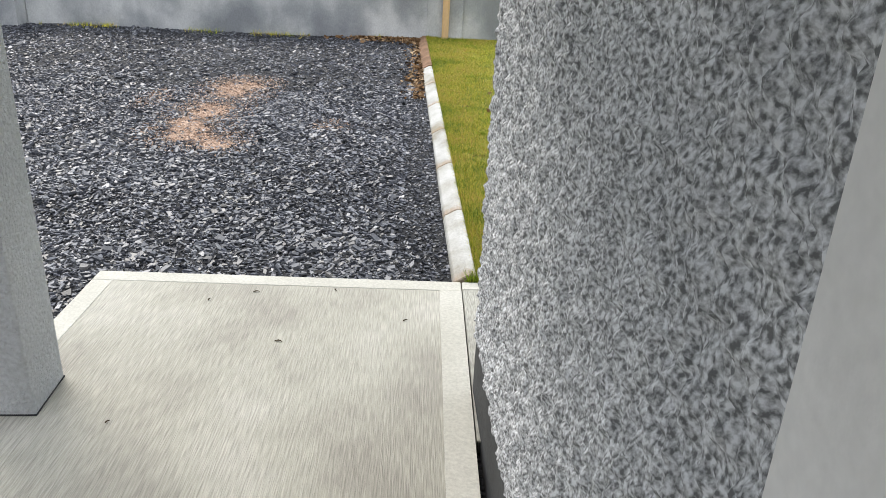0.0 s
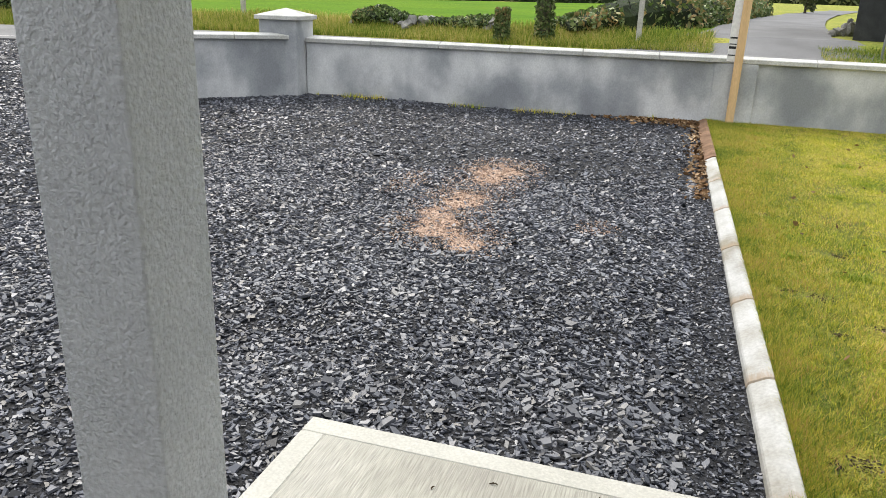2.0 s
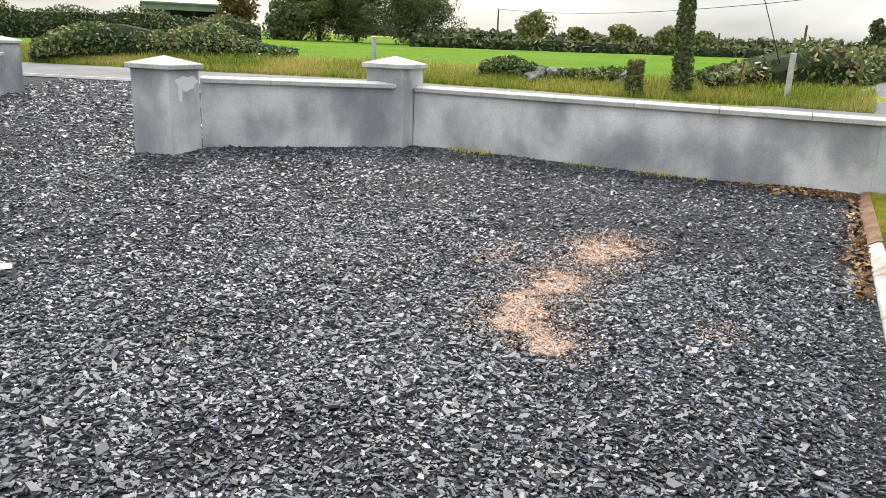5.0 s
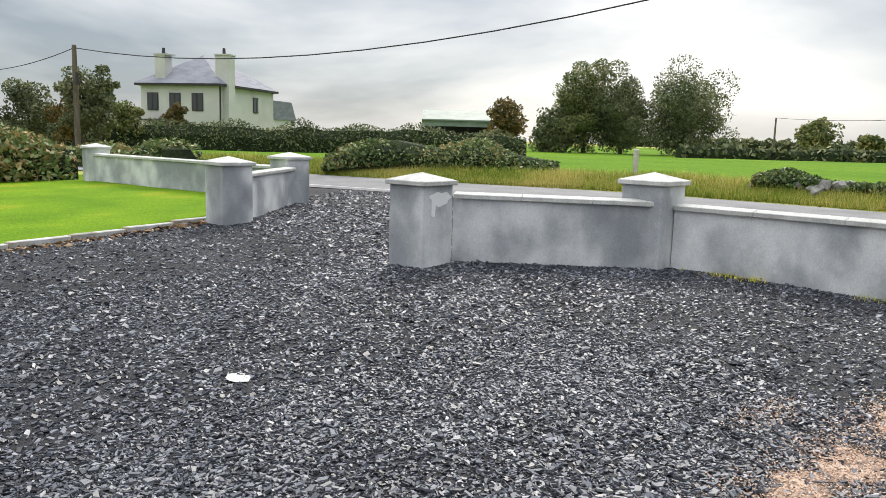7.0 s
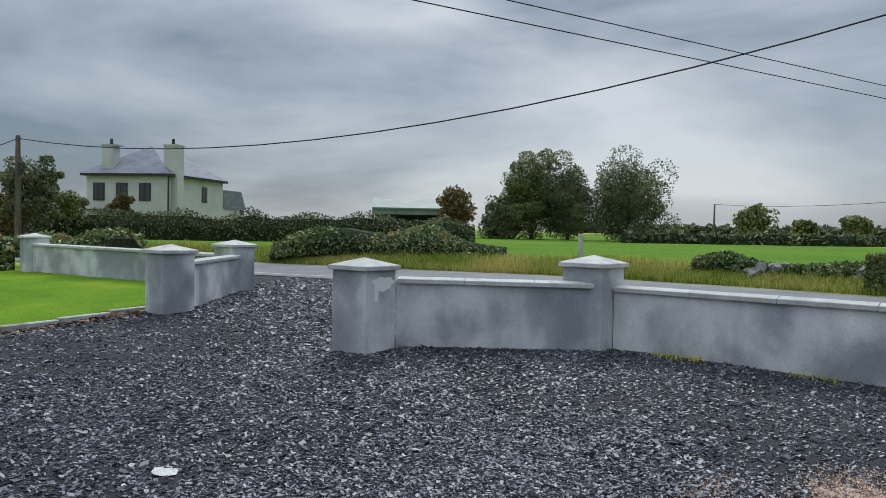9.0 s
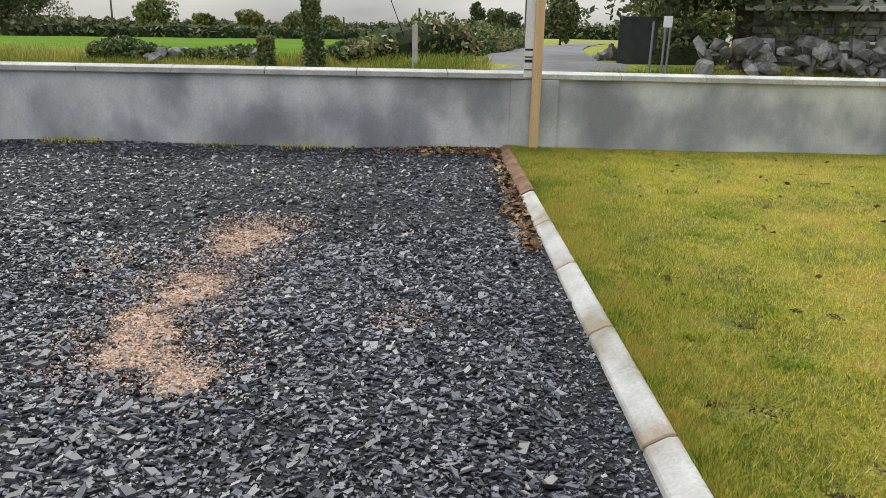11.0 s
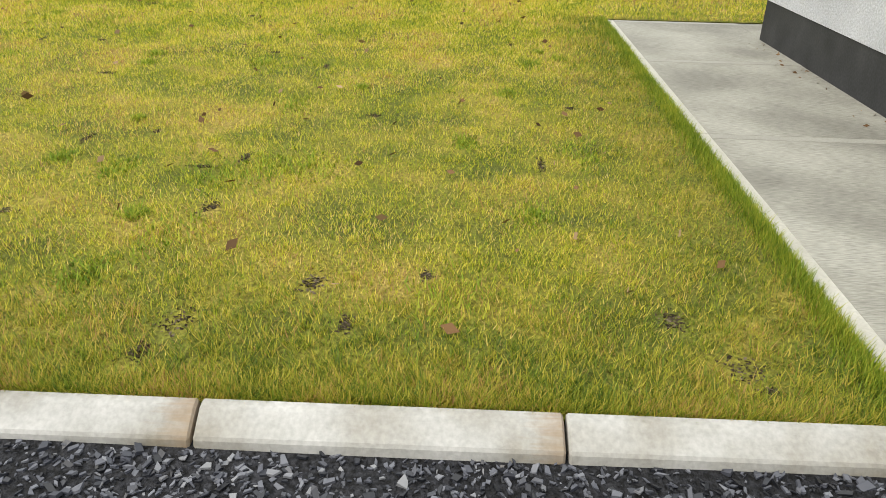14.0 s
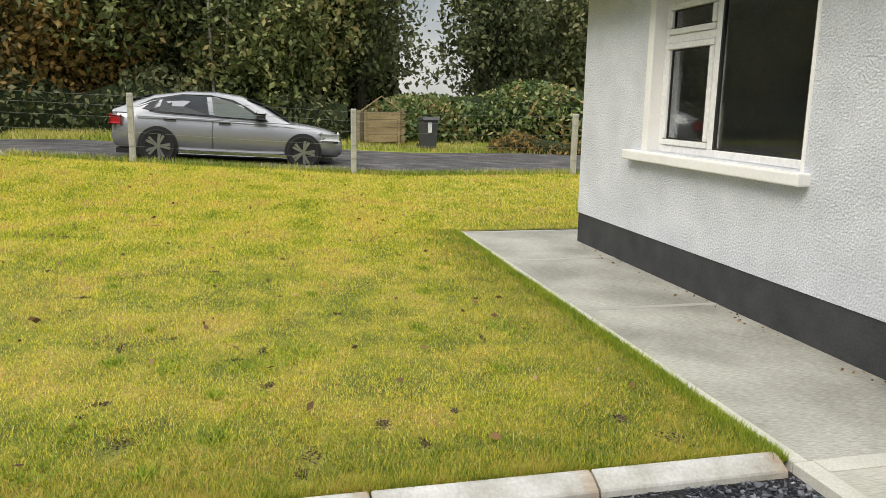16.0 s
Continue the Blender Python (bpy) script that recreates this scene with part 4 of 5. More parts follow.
blades("kerb_edge_grass", ex, ey, lawn_z(ex, ey) - 0.010, 0.040, 0.0022, 13, M["grass_edge"], 0.9, "longer grass tufts along the kerb", "grass")


# slate chips
def chips(name, x, y, size, seed, zf, label, material=None):
    r = np.random.default_rng(seed)
    n = len(x)
    base = np.array([[-1, -0.7], [0.8, -0.9], [1, 0.6], [-0.6, 0.9]])[None] * r.uniform(0.55, 1.25, (n, 4, 1)) + r.normal(0, 0.2, (n, 4, 2))
    s = size * np.minimum(r.lognormal(0, 0.42, n), 2.1)
    s *= np.where(x > -0.35, 0.7, 1.0)
    base = base * s[:, None, None] * np.stack([np.ones(n), r.uniform(0.38, 0.8, n)], 1)[:, None, :]
    th = s * r.uniform(0.10, 0.34, n)
    a = r.uniform(0, 2 * math.pi, n)
    lo = np.concatenate([base * 1.05, -th[:, None, None] * np.ones((n, 4, 1))], 2)
    hi = np.concatenate([base * 0.95, th[:, None, None] * np.ones((n, 4, 1))], 2)
    v = np.concatenate([lo, hi], 1)
    c, sn = np.cos(a)[:, None], np.sin(a)[:, None]
    v = np.stack([v[..., 0] * c - v[..., 1] * sn, v[..., 0] * sn + v[..., 1] * c, v[..., 2]], 2)
    tx, ty = r.normal(0, 0.27, n)[:, None], r.normal(0, 0.27, n)[:, None]
    v[..., 2] += v[..., 0] * tx + v[..., 1] * ty
    v += np.stack([x, y, zf(x, y) + r.uniform(-0.002, 0.008, n)], 1)[:, None, :]
    ob = shells(name, v, [(4, 5, 6, 7), (0, 1, 5, 4), (1, 2, 6, 5), (2, 3, 7, 6), (3, 0, 4, 7)], 8, material or M["chip"])
    return tagged(ob, label, "gravel", kind="stuff")


def sandy(x, y):
    """How much of the orange sand shows through at a place."""
    d = np.full(np.shape(x), 9.0)
    for cx, cy, rx, ry in ((-2.06, 4.14, 0.22, 0.38), (-2.10, 3.26, 0.20, 0.36), (-2.14, 2.86, 0.18, 0.24), (-2.13, 2.62, 0.22, 0.20), (-2.02, 2.42, 0.26, 0.18), (-1.80, 2.27, 0.14, 0.15)):
        d = np.minimum(d, ((x - cx) / rx) ** 2 + ((y - cy) / ry) ** 2)
    core = np.clip(1.25 - 0.85 * d + 0.55 * wob(x, y, 7.0, 1.0), 0, 1)
    faint = np.clip(0.9 - ((x + 1.0) / 0.22) ** 2 - ((y - 2.92) / 0.25) ** 2, 0, 1) * 0.35 + np.clip(0.9 - ((x + 2.72) / 0.22) ** 2 - ((y - 3.65) / 0.5) ** 2, 0, 1) * 0.4
    halo = np.clip(1.0 - 0.2 * d, 0, 1) * 0.42
    return np.maximum(np.maximum(core, faint), halo)


def gravel():
    for nm, x0, x1, y0, y1, n, s, sd in (("gravel_near", -5.0, -0.04, -1.2, 4.2, 90000, 0.0114, 21), ("gravel_mid", -9.0, -0.04, -2.0, 8.0, 84000, 0.0132, 22), ("gravel_far", -13.0, -5.0, -2.0, 8.0, 27000, 0.0172, 23)):
        x, y = rng.uniform(x0, x1, n), rng.uniform(y0, y1, n)
        k = ~((x > -1.8) & (y < 0.01)) & (x < KERB_X - 0.12 - SKEW * y) & (rng.uniform(0, 1, n) > 0.48 * sandy(x, y))
        if nm == "gravel_mid":
            k &= ~((x > -5.0) & (y > -1.2) & (y < 4.2)) | (rng.uniform(0, 1, n) < 0.12)
        k &= (x > lawn_edge(y) + 0.12)
        chips(nm, x[k], y[k], s, sd, gravel_z, "loose dark slate chippings covering the driveway")
    n = 26000
    x, y = rng.uniform(-4.6, -0.1, n), rng.uniform(0.02, 4.6, n)
    heap = wob(x, y, 1.15, 3.0) + 0.5 * wob(x, y, 3.1, 1.0)
    k = (rng.uniform(-0.25, 1.2, n) < heap) & ~((x > -1.8) & (y < 0.03)) & (x < KERB_X - 0.2 - SKEW * y) & (rng.uniform(0, 1, n) > sandy(x, y))
    chips("gravel_coarse", x[k], y[k], 0.0150, 25, lambda a, b: gravel_z(a, b) + 0.008, "larger pale slate flakes lying loose on the driveway", M["chip_pale"])
    x, y = rng.uniform(-17.5, -8.3, 14000), rng.uniform(5.0, 12.0, 14000)
    k = (x > lawn_edge(y) + 0.2) & (y < road_y(x) - 2.7)
    x, y = x[k], y[k]
    chips("gravel_gateway", x, y, 0.022, 24, gravel_z, "loose dark slate chippings in the gateway")


gravel()
sx, sy = np.linspace(-3.2, -0.6, 90), np.linspace(1.8, 4.7, 100)
tagged(grid_sheet("sand_patch", sx, sy, lambda x, y: gravel_z(x, y) - 0.022 + 0.031 * np.clip(1.15 * sandy(x, y), 0, 1) ** 1.5, M["sand"]), "orange builder's sand spilt on the gravel", "sand", kind="structure")

n = 120000
gx, gy = rng.uniform(-3.2, -0.6, n), rng.uniform(1.8, 4.8, n)
on = rng.uniform(0, 1, n) < 0.95 * sandy(gx, gy) ** 1.1
gx, gy = gx[on], gy[on]
tagged(soup("sand_grains", leaf_quads(np.stack([gx, gy, gravel_z(gx, gy) + 0.006 + 0.006 * rng.uniform(0, 1, len(gx))], 1), 0.0065, 61, flat=0.7, squash=1.5), 4, M["sand_grain"]), "orange sand crumbs thinning out between slate chips", "sand", kind="stuff")

# trees beyond the road
tree(-46.6, 59.8, 9.4, 3.2, -0.6, 17000, 0.11, M["leaf"], 101, "tall broadleaf tree with thin top branches", clumps=46)
tree(-43.3, 61.3, 8.4, 2.8, -0.6, 14000, 0.11, M["leaf_dark"], 102, "dark ivy-clad field tree")
tree(-38.7, 64.3, 8.6, 4.2, -0.6, 18000, 0.11, M["leaf_dark"], 103, "spreading dark oak at the field edge", clumps=46)
tree(-48.5, 57.5, 4.6, 2.6, -0.6, 3500, 0.18, M["leaf_dark"], 104, "bushy dark green tree")
tree(-52.8, 55.0, 5.8, 2.0, -0.3, 2500, 0.18, M["leaf_brown"], 105, "thin browning tree by the shed")
for k, (x, y, h, w) in enumerate(((-60, 149, 6.4, 4.3), (-50.5, 152, 3.6, 2.6), (-42, 153, 4.6, 3.0), (-33.5, 155, 4.2, 3.2), (-27, 156, 3.2, 3.4))):
    tree(x, y, h, w, 0.6, 1500, 0.34, M["leaf"], 110 + k, "small round distant field tree", clumps=18, group="distant trees")
hedge([(-58, 12, 1.6), (-44, 14.4, 1.6), (-41.3, 20.2, 1.65), (-36, 28.4, 1.65), (-31, 33.5, 1.3)], 2.2, 2.0, 17000, 0.085, M["leaf_dark"], 120, "long dark clipped roadside hedge")
hedge([(-34, 56, 1.0), (-10, 90, 1.2), (8, 120, 1.4)], 1.5, 1.0, 2500, 0.25, M["leaf_dark"], 121, "low far field hedge")
hedge([(-120, 165, 2.5), (-60, 190, 2.4), (0, 200, 3.0), (60, 180, 4.0)], 6, 2, 5000, 0.6, M["leaf_dark"], 122, "distant line of trees on the horizon", "far_trees", "trees")
for k, (x, y, h, w, m) in enumerate(((-41.5, 11.7, 4.4, 1.2, "leaf_dark"), (-40.6, 12.4, 4.4, 0.8, "leaf_dark"), (-46, 10.5, 3.6, 1.6, "leaf_dark"), (-46, 7.2, 3.4, 1.5, "leaf_dark"), (-44, 12, 3.0, 1.0, "leaf_brown"), (-43.5, 14.6, 2.8, 0.9, "leaf"), (-48.5, 19.5, 2.9, 0.7, "leaf_brown"), (-40, 4.5, 5.0, 2.2, "leaf"))):
    tree(x, y, h, w, 0.3, 3000, 0.09, M[m], 130 + k, "shrubby garden tree near the far house", clumps=22, group="garden trees")
# brambles and rough growth along the road
hedge([(-24.5, 13.6 + 1.5, 0.5), (-22.5, 15.6 + 1.2, 0.95), (-19.6, 18.4, 0.85), (-17.5, 19.8, 0.35)], 2.2, 1, 7000, 0.07, M["ivy"], 140, "mound of grey-green brambles on the verge", "brambles", "bramble", 0.6)
hedge([(-10.5, 20.0, 0.3), (-8.6, 20.2, 0.35), (-6, 20.3, 0.3)], 1.0, 1, 2500, 0.06, M["ivy"], 141, "low bramble tangle on a tumbled field wall", "brambles", "bramble", 0.6)
hedge([(-4.2, 20.2, 0.3), (-2.8, 21.0, 0.75), (-1.3, 24, 1.0), (0.6, 36, 1.0), (3.4, 54, 0.8)], 1.8, 1, 8000, 0.09, M["ivy"], 142, "brambly hedge bank along the lane", "hedge_bank", "hedge", 0.5)
hedge([(-26.5, -1.0, 1.5), (-25.8, 3.5, 1.6), (-25.2, 6.4, 1.3)], 2.6, 1, 12000, 0.09, M["ivy"], 143, "overgrown green and brown hedge behind the lawn", "hedge_left", "hedge", 0.5)
hedge([(-36, 7.5, 0.9), (-31, 9.4, 0.9), (-27, 10.5, 0.8)], 2.0, 1, 5000, 0.10, M["ivy"], 144, "rough green roadside growth behind the wall", "verge_growth", "hedge", 0.5)

N = 60000
vx = rng.uniform(-32, 0, N)
vy = road_y(vx) + 2.9 + np.abs(rng.normal(0, 1.0, N))
blades("verge_grass", vx, vy, land_z(vx, vy) - 0.02, 0.22, 0.012, 15, M["tall_grass"], 0.6, "long yellow-green grass on the road verge", "grass")


# ---- woodland beside the track ----
def woodland():
    k = 0
    for x, y, h, w, m in ((25, 14, 9, 3.6, "leaf"), (26, 10, 10, 3.6, "leaf_dark"), (25, 6.8, 9, 3.2, "leaf"), (26.5, 3.6, 10.5, 3.6, "leaf_dark"), (25.5, 0.6, 9.2, 3.0, "leaf"), (27.5, -1.5, 9.0, 2.8, "leaf_dark"), (29, -7.0, 8.8, 2.6, "leaf_dark"), (30, -10, 9.6, 3.2, "leaf_dark"), (30, -14, 9, 3.5, "leaf_dark"), (24, 18, 9, 4, "leaf_dark"), (23, 23, 9, 4, "leaf"), (31, 8, 11, 4.5, "leaf_dark"), (31, 1, 11, 4.2, "leaf_dark"), (24.6, 8.6, 5.0, 2.4, "leaf_brown"), (24.4, 2.2, 4.6, 2.2, "leaf"), (24.5, 12, 5, 2.4, "leaf")):
        tree(x, y, h, w, 0.5, 6000, 0.12, M[m], 200 + k, "dense tangled woodland tree behind the parked car" if h > 6 else "leafy woodland understorey bush", clumps=44, name="woodland_tree", group="woodland trees")
        k += 1
    hedge([(34, 34, 8.5), (33, 16, 9.5), (33, 6, 10), (32.5, -0.5, 9.0), (33, -3.2, 5.0)], 5.0, 1, 14000, 0.24, M["leaf_dark"], 243, "tall dark mass of the wood behind", "wood_edge", "wood", 0.25)
    hedge([(36, -9.0, 6.5), (36, -14, 9.0), (34, -22, 9.0)], 5.0, 1, 8000, 0.24, M["leaf_dark"], 244, "tall dark mass of the wood behind", "wood_edge", "wood", 0.25)
    for x, y, h in ((23.9, 3.75, 6.5), (24.0, 2.9, 6.0), (23.8, 3.3, 5.4)):
        ob = thing("bare_trunk", (x, y, 0.25), "thin pale bare trunk at the wood's edge", "tree trunk", "bare trunks")
        part("stem", tube([(0, 0, -0.3), (0.05, 0.12, h * 0.4), (0.0, -0.1 + (y - 3.3) * 0.7, h)], [0.07, 0.055, 0.02], 6), M["post"], ob)
    hedge([(24.5, 22, 1.5), (24.2, 12, 1.6), (24, 5, 1.5), (23.8, -0.5, 1.3)], 3.0, 1, 9000, 0.11, M["leaf_dark"], 240, "dark undergrowth along the wood", "undergrowth", "undergrowth", 0.6)
    hedge([(24.5, -1.5, 1.3), (25, -4.5, 1.7), (25, -8, 2.2), (24, -12, 2.4)], 4.0, 1, 15000, 0.10, M["ivy"], 241, "bright green bramble bank beside the track", "bramble_bank", "bramble", 0.5)
    hedge([(20.8, -4.8, 0.35), (20.2, -6.5, 0.5), (19.8, -8.2, 0.4)], 1.3, 1, 2200, 0.06, M["leaf_brown"], 242, "low heap of brown dead branches", "brush_pile", "brush pile", 0.7)


woodland()
tm = np.linspace(-9.5, 26, 40)
bm = bmesh.new()
rows = [[bm.verts.new((xa, yy, float(ground_z(np.array(xa), np.array(min(yy, 9.4)))) + 0.03)) for xa in (12.6, 14.5, 17, 19.3 + 0.5 * math.sin(yy))] for yy in tm]
for r0, r1 in zip(rows, rows[1:]):
    for k in range(3):
        bm.faces.new((r0[k], r0[k + 1], r1[k + 1], r1[k]))
structure("track", bm, M["track"], "dark stony track beyond the fence", "track")
N = 30000
gx, gy = rng.uniform(19.6, 24.5, N), rng.uniform(-9, 18, N)
blades("track_side_grass", gx, gy, ground_z(gx, gy), 0.16, 0.012, 251, M["tall_grass"], 0.7, "rough green grass beside the track", "grass")
N = 6000
gx, gy = rng.normal(11.85, 0.12, N), rng.uniform(-5, 7.7, N)
blades("fence_foot_grass", gx, gy, lawn_z(np.minimum(gx, 11.9), gy), 0.12, 0.008, 252, M["tall_grass"], 0.7, "uncut grass under the wire fence", "grass")


# ---- corner post of the fence ----
def straining_post():
    z = float(lawn_z(np.array(11.8), np.array(7.6)))
    ob = thing("straining_post", (11.8, 7.66, z), "thick pale concrete straining post with a sloping strut", "fence post")
    part("post", box(-0.09, -0.09, -0.3, 0.09, 0.09, 1.28, 0.015), M["post"], ob)
    part("cap", box(-0.1, -0.1, 1.28, 0.1, 0.1, 1.33, 0.02), M["coping"], ob, "pale weathered cap")
    part("strut", tube([(0, -0.06, 0.98), (0, -0.55, 0.46), (0, -1.08, -0.08)], [0.055, 0.055, 0.055], 4), M["post"], ob, "sloping concrete brace")


straining_post()


# ---- wire fence ----
def fence():
    ys = [12.6, 8.55, 4.52, 0.57, -3.92, -8.2]
    tops = []
    f = tagged(new("wire_fence"), "concrete post and plain wire fence beside the lawn", "fence")
    for y in ys:
        z = float(lawn_z(np.array(11.8), np.array(y)))
        p = part("post", box(-0.055, -0.05, -0.3, 0.055, 0.05, 1.23, 0.012), M["post"], f)
        p.location = (11.8, y, z)
        tops.append((11.8, y, z))
    for h in (0.3, 0.55, 0.8, 1.0, 1.17):
        bm = bmesh.new()
        for p, q in zip(tops, tops[1:]):
            mid = ((p[0] + q[0]) / 2 - 0.06, (p[1] + q[1]) / 2, (p[2] + q[2]) / 2 + h - 0.02)
            tube([(p[0] - 0.06, p[1], p[2] + h), mid, (q[0] - 0.06, q[1], q[2] + h)], [0.0035] * 3, 4, bm)
        part("wire", bm, M["wire"], f, "thin galvanised wire strand")
    s = thing("fence_strut", (11.8, 8.1, 0.4), "slanting concrete strut of the wire fence", "fence strut")
    part("strut", tube([(0, 0.4, 0.8), (0, -1.1, -0.15)], [0.05, 0.05], 4), M["post"], s)


fence()


# ---- parked car ----
def car():
    ob = thing("car", (14.42, 4.33, 0.215), "silver-grey fastback hatchback car parked on the track", "car")
    ob.rotation_euler = (radians(0.0), radians(2.5), radians(-90))
    st = [(-0.91, 0.62, 0.42, 0.80, 0.62), (-0.87, 0.78, 0.34, 0.96, 0.70), (-0.75, 0.86, 0.26, 1.00, 0.72), (-0.35, 0.90, 0.24, 0.99, 0.72), (0.4, 0.915, 0.21, 0.965, 0.72), (1.3, 0.915, 0.20, 0.94, 0.70), (2.1, 0.915, 0.20, 0.915, 0.69), (2.6, 0.905, 0.22, 0.89, 0.68), (3.0, 0.90, 0.24, 0.85, 0.66), (3.36, 0.87, 0.24, 0.79, 0.62), (3.58, 0.80, 0.25, 0.72, 0.56), (3.69, 0.66, 0.30, 0.60, 0.5), (3.73, 0.5, 0.36, 0.52, 0.46)]
    bm = bmesh.new()
    rings = []
    for x, w, zb, zs, zm in st:
        pr = [(0, zb), (w * 0.86, zb), (w * 0.97, zb + 0.09), (w, zm * 0.75), (w * 0.995, zm), (w * 0.965, zs - 0.06), (w * 0.90, zs), (w * 0.5, zs + 0.03), (0, zs + 0.04)]
        rings.append([bm.verts.new((x, -a, b)) for a, b in pr] + [bm.verts.new((x, a, b)) for a, b in pr[-2:0:-1]])
    for a, b in zip(rings, rings[1:]):
        n = len(a)
        for k in range(n):
            bm.faces.new((a[k], a[(k + 1) % n], b[(k + 1) % n], b[k]))
    bm.faces.new(rings[0]), bm.faces.new(rings[-1])
    body = part("body", bm, M["car_paint"], ob)
    for p in body.data.polygons:
        p.use_smooth = True
    gs = [(-0.86, 0.62, 1.0, 1.02), (-0.55, 0.66, 1.0, 1.18), (-0.1, 0.66, 0.98, 1.34), (0.5, 0.65, 0.96, 1.44), (1.1, 0.65, 0.94, 1.46), (1.6, 0.64, 0.92, 1.41), (2.1, 0.64, 0.91, 1.22), (2.62, 0.68, 0.89, 0.92)]
    bm = bmesh.new()
    rings = []
    for x, w, z0, z1 in gs:
        lo = 0.84 if x < 2.5 else 0.8
        pr = [(lo, z0 - 0.03), (lo - (lo - w) * 0.55, z0 + (z1 - z0) * 0.6), (w, z1 - 0.04), (w * 0.8, z1), (0, z1 + 0.015)]
        rings.append([bm.verts.new((x, -a, b)) for a, b in pr] + [bm.verts.new((x, a, b)) for a, b in pr[-2::-1]])
    for a, b in zip(rings, rings[1:]):
        for k in range(len(a) - 1):
            bm.faces.new((a[k], a[k + 1], b[k + 1], b[k]))
    roof = part("roof", bm, M["car_paint"], ob)
    for p in roof.data.polygons:
        p.use_smooth = True

    def side_at(x, z, s, lift=0.012):
        for a, b in zip(gs, gs[1:]):
            if a[0] <= x <= b[0]:
                f = (x - a[0]) / (b[0] - a[0])
                w, z0, z1 = (a[k] + (b[k] - a[k]) * f for k in (1, 2, 3))
                lo = 0.84
                g = np.clip((z - z0 + 0.03) / (z1 - z0), 0, 1)
                half = lo - (lo - w) * (0.55 * g / 0.6 if g < 0.6 else 0.55 + 0.45 * (g - 0.6) / 0.4)
                return (x, s * (half + lift), z)
        return (x, s * 0.8, z)

    def pane(name, pts, s, material, lift, label=""):
        bm = bmesh.new()
        c = [bm.verts.new(side_at(x, z, s, lift)) for x, z in pts]
        d = [bm.verts.new(side_at(x, z, s, lift - 0.02)) for x, z in pts]
        bm.faces.new(c), bm.faces.new(d)
        for k in range(len(c)):
            bm.faces.new((c[k], c[k - 1], d[k - 1], d[k]))
        return part(name, bm, material, ob, label)

    for s in (-1, 1):
        pane("window_trim", [(-0.52, 1.05), (0.0, 0.985), (1.2, 0.955), (2.16, 0.935), (1.75, 1.19), (1.45, 1.33), (1.0, 1.40), (0.45, 1.385), (-0.1, 1.27)], s, M["black"], 0.014, "black trim round the side windows")
        pane("side_window", [(-0.42, 1.07), (-0.12, 1.03), (0.0, 1.19), (0.02, 1.25), (-0.12, 1.21)], s, M["dark_glass"], 0.022, "dark tinted side glass")
        pane("side_window", [(0.0, 1.02), (0.98, 0.99), (0.92, 1.37), (0.45, 1.355), (0.08, 1.27)], s, M["dark_glass"], 0.022, "dark tinted side glass")
        pane("side_window", [(1.08, 0.985), (2.02, 0.965), (1.68, 1.17), (1.42, 1.29), (1.02, 1.37)], s, M["grey_glass"], 0.022, "grey reflecting front side glass")
        part("mirror", box(1.92, s * 0.88, 0.97, 2.10, s * 1.02, 1.09, 0.035, seg=2), M["black"], ob, "dark door mirror")
        part("door_handle", box(0.12, s * 0.895, 0.86, 0.34, s * 0.93, 0.885, 0.008), M["black"], ob, "dark door handle")
        part("door_handle", box(1.18, s * 0.895, 0.84, 1.40, s * 0.93, 0.865, 0.008), M["black"], ob, "dark door handle")
        part("crease", box(-0.4, s * 0.902, 0.895, 2.7, s * 0.921, 0.91, 0.004), M["car_paint"], ob)
        part("door_gap", box(1.05, s * 0.90, 0.32, 1.056, s * 0.9185, 0.92), M["black"], ob, "thin dark gap between the doors")
        part("sill_trim", box(0.4, s * 0.80, 0.2, 2.55, s * 0.918, 0.27, 0.01), M["chrome"], ob, "bright strip along the sill")
        part("tail_light", box(-0.90, s * 0.48, 0.74, -0.70, s * 0.885, 0.90, 0.03, seg=2), M["red_lens"], ob, "red rear light cluster")
        part("headlight", box(3.25, s * 0.62, 0.60, 3.61, s * 0.86, 0.74, 0.05, seg=2), M["lamp_lens"], ob, "clear headlight cluster")
        for wx in (0.0, 2.88):
            # no hollow is cut: a black disc gives the wheel arch its shade
            bm = bmesh.new()
            bmesh.ops.create_cone(bm, cap_ends=True, segments=32, radius1=0.385, radius2=0.385, depth=0.06)
            a = part("arch", bm, M["black"], ob, "black disc painted as the shade of the wheel arch")
            a.matrix_basis = pose(wx, s * 0.885, 0.345, 90, 0, 0)
            bm = bmesh.new()
            ring = [(0.245, -0.1), (0.32, -0.11), (0.335, -0.07), (0.335, 0.07), (0.32, 0.11), (0.245, 0.1)]
            vs = [[bm.verts.new((math.cos(t) * q, math.sin(t) * q, d)) for q, d in ring] for t in np.linspace(0, 2 * math.pi, 29)[:-1]]
            for p, q in zip(vs, vs[1:] + vs[:1]):
                for k in range(6):
                    bm.faces.new((p[k], p[(k + 1) % 6], q[(k + 1) % 6], q[k]))
            wheel = part("wheel", bm, M["rubber"], ob, "black low-profile tyre")
            wheel.matrix_basis = pose(wx, s * 0.85, 0.335, 90, 0, 0)
            bm = bmesh.new()
            for t in range(10):
                g = 2 * math.pi * (t // 2) / 5 + (0.17 if t % 2 else -0.17)
                u, v = Vector((math.cos(g), math.sin(g), 0)), Vector((-math.sin(g), math.cos(g), 0))
                c = [u * 0.04 - v * 0.018, u * 0.04 + v * 0.018, u * 0.25 + v * 0.028, u * 0.25 - v * 0.028]
                lo = [bm.verts.new(q + Vector((0, 0, -0.085))) for q in c]
                hi = [bm.verts.new(q + Vector((0, 0, 0.085))) for q in c]
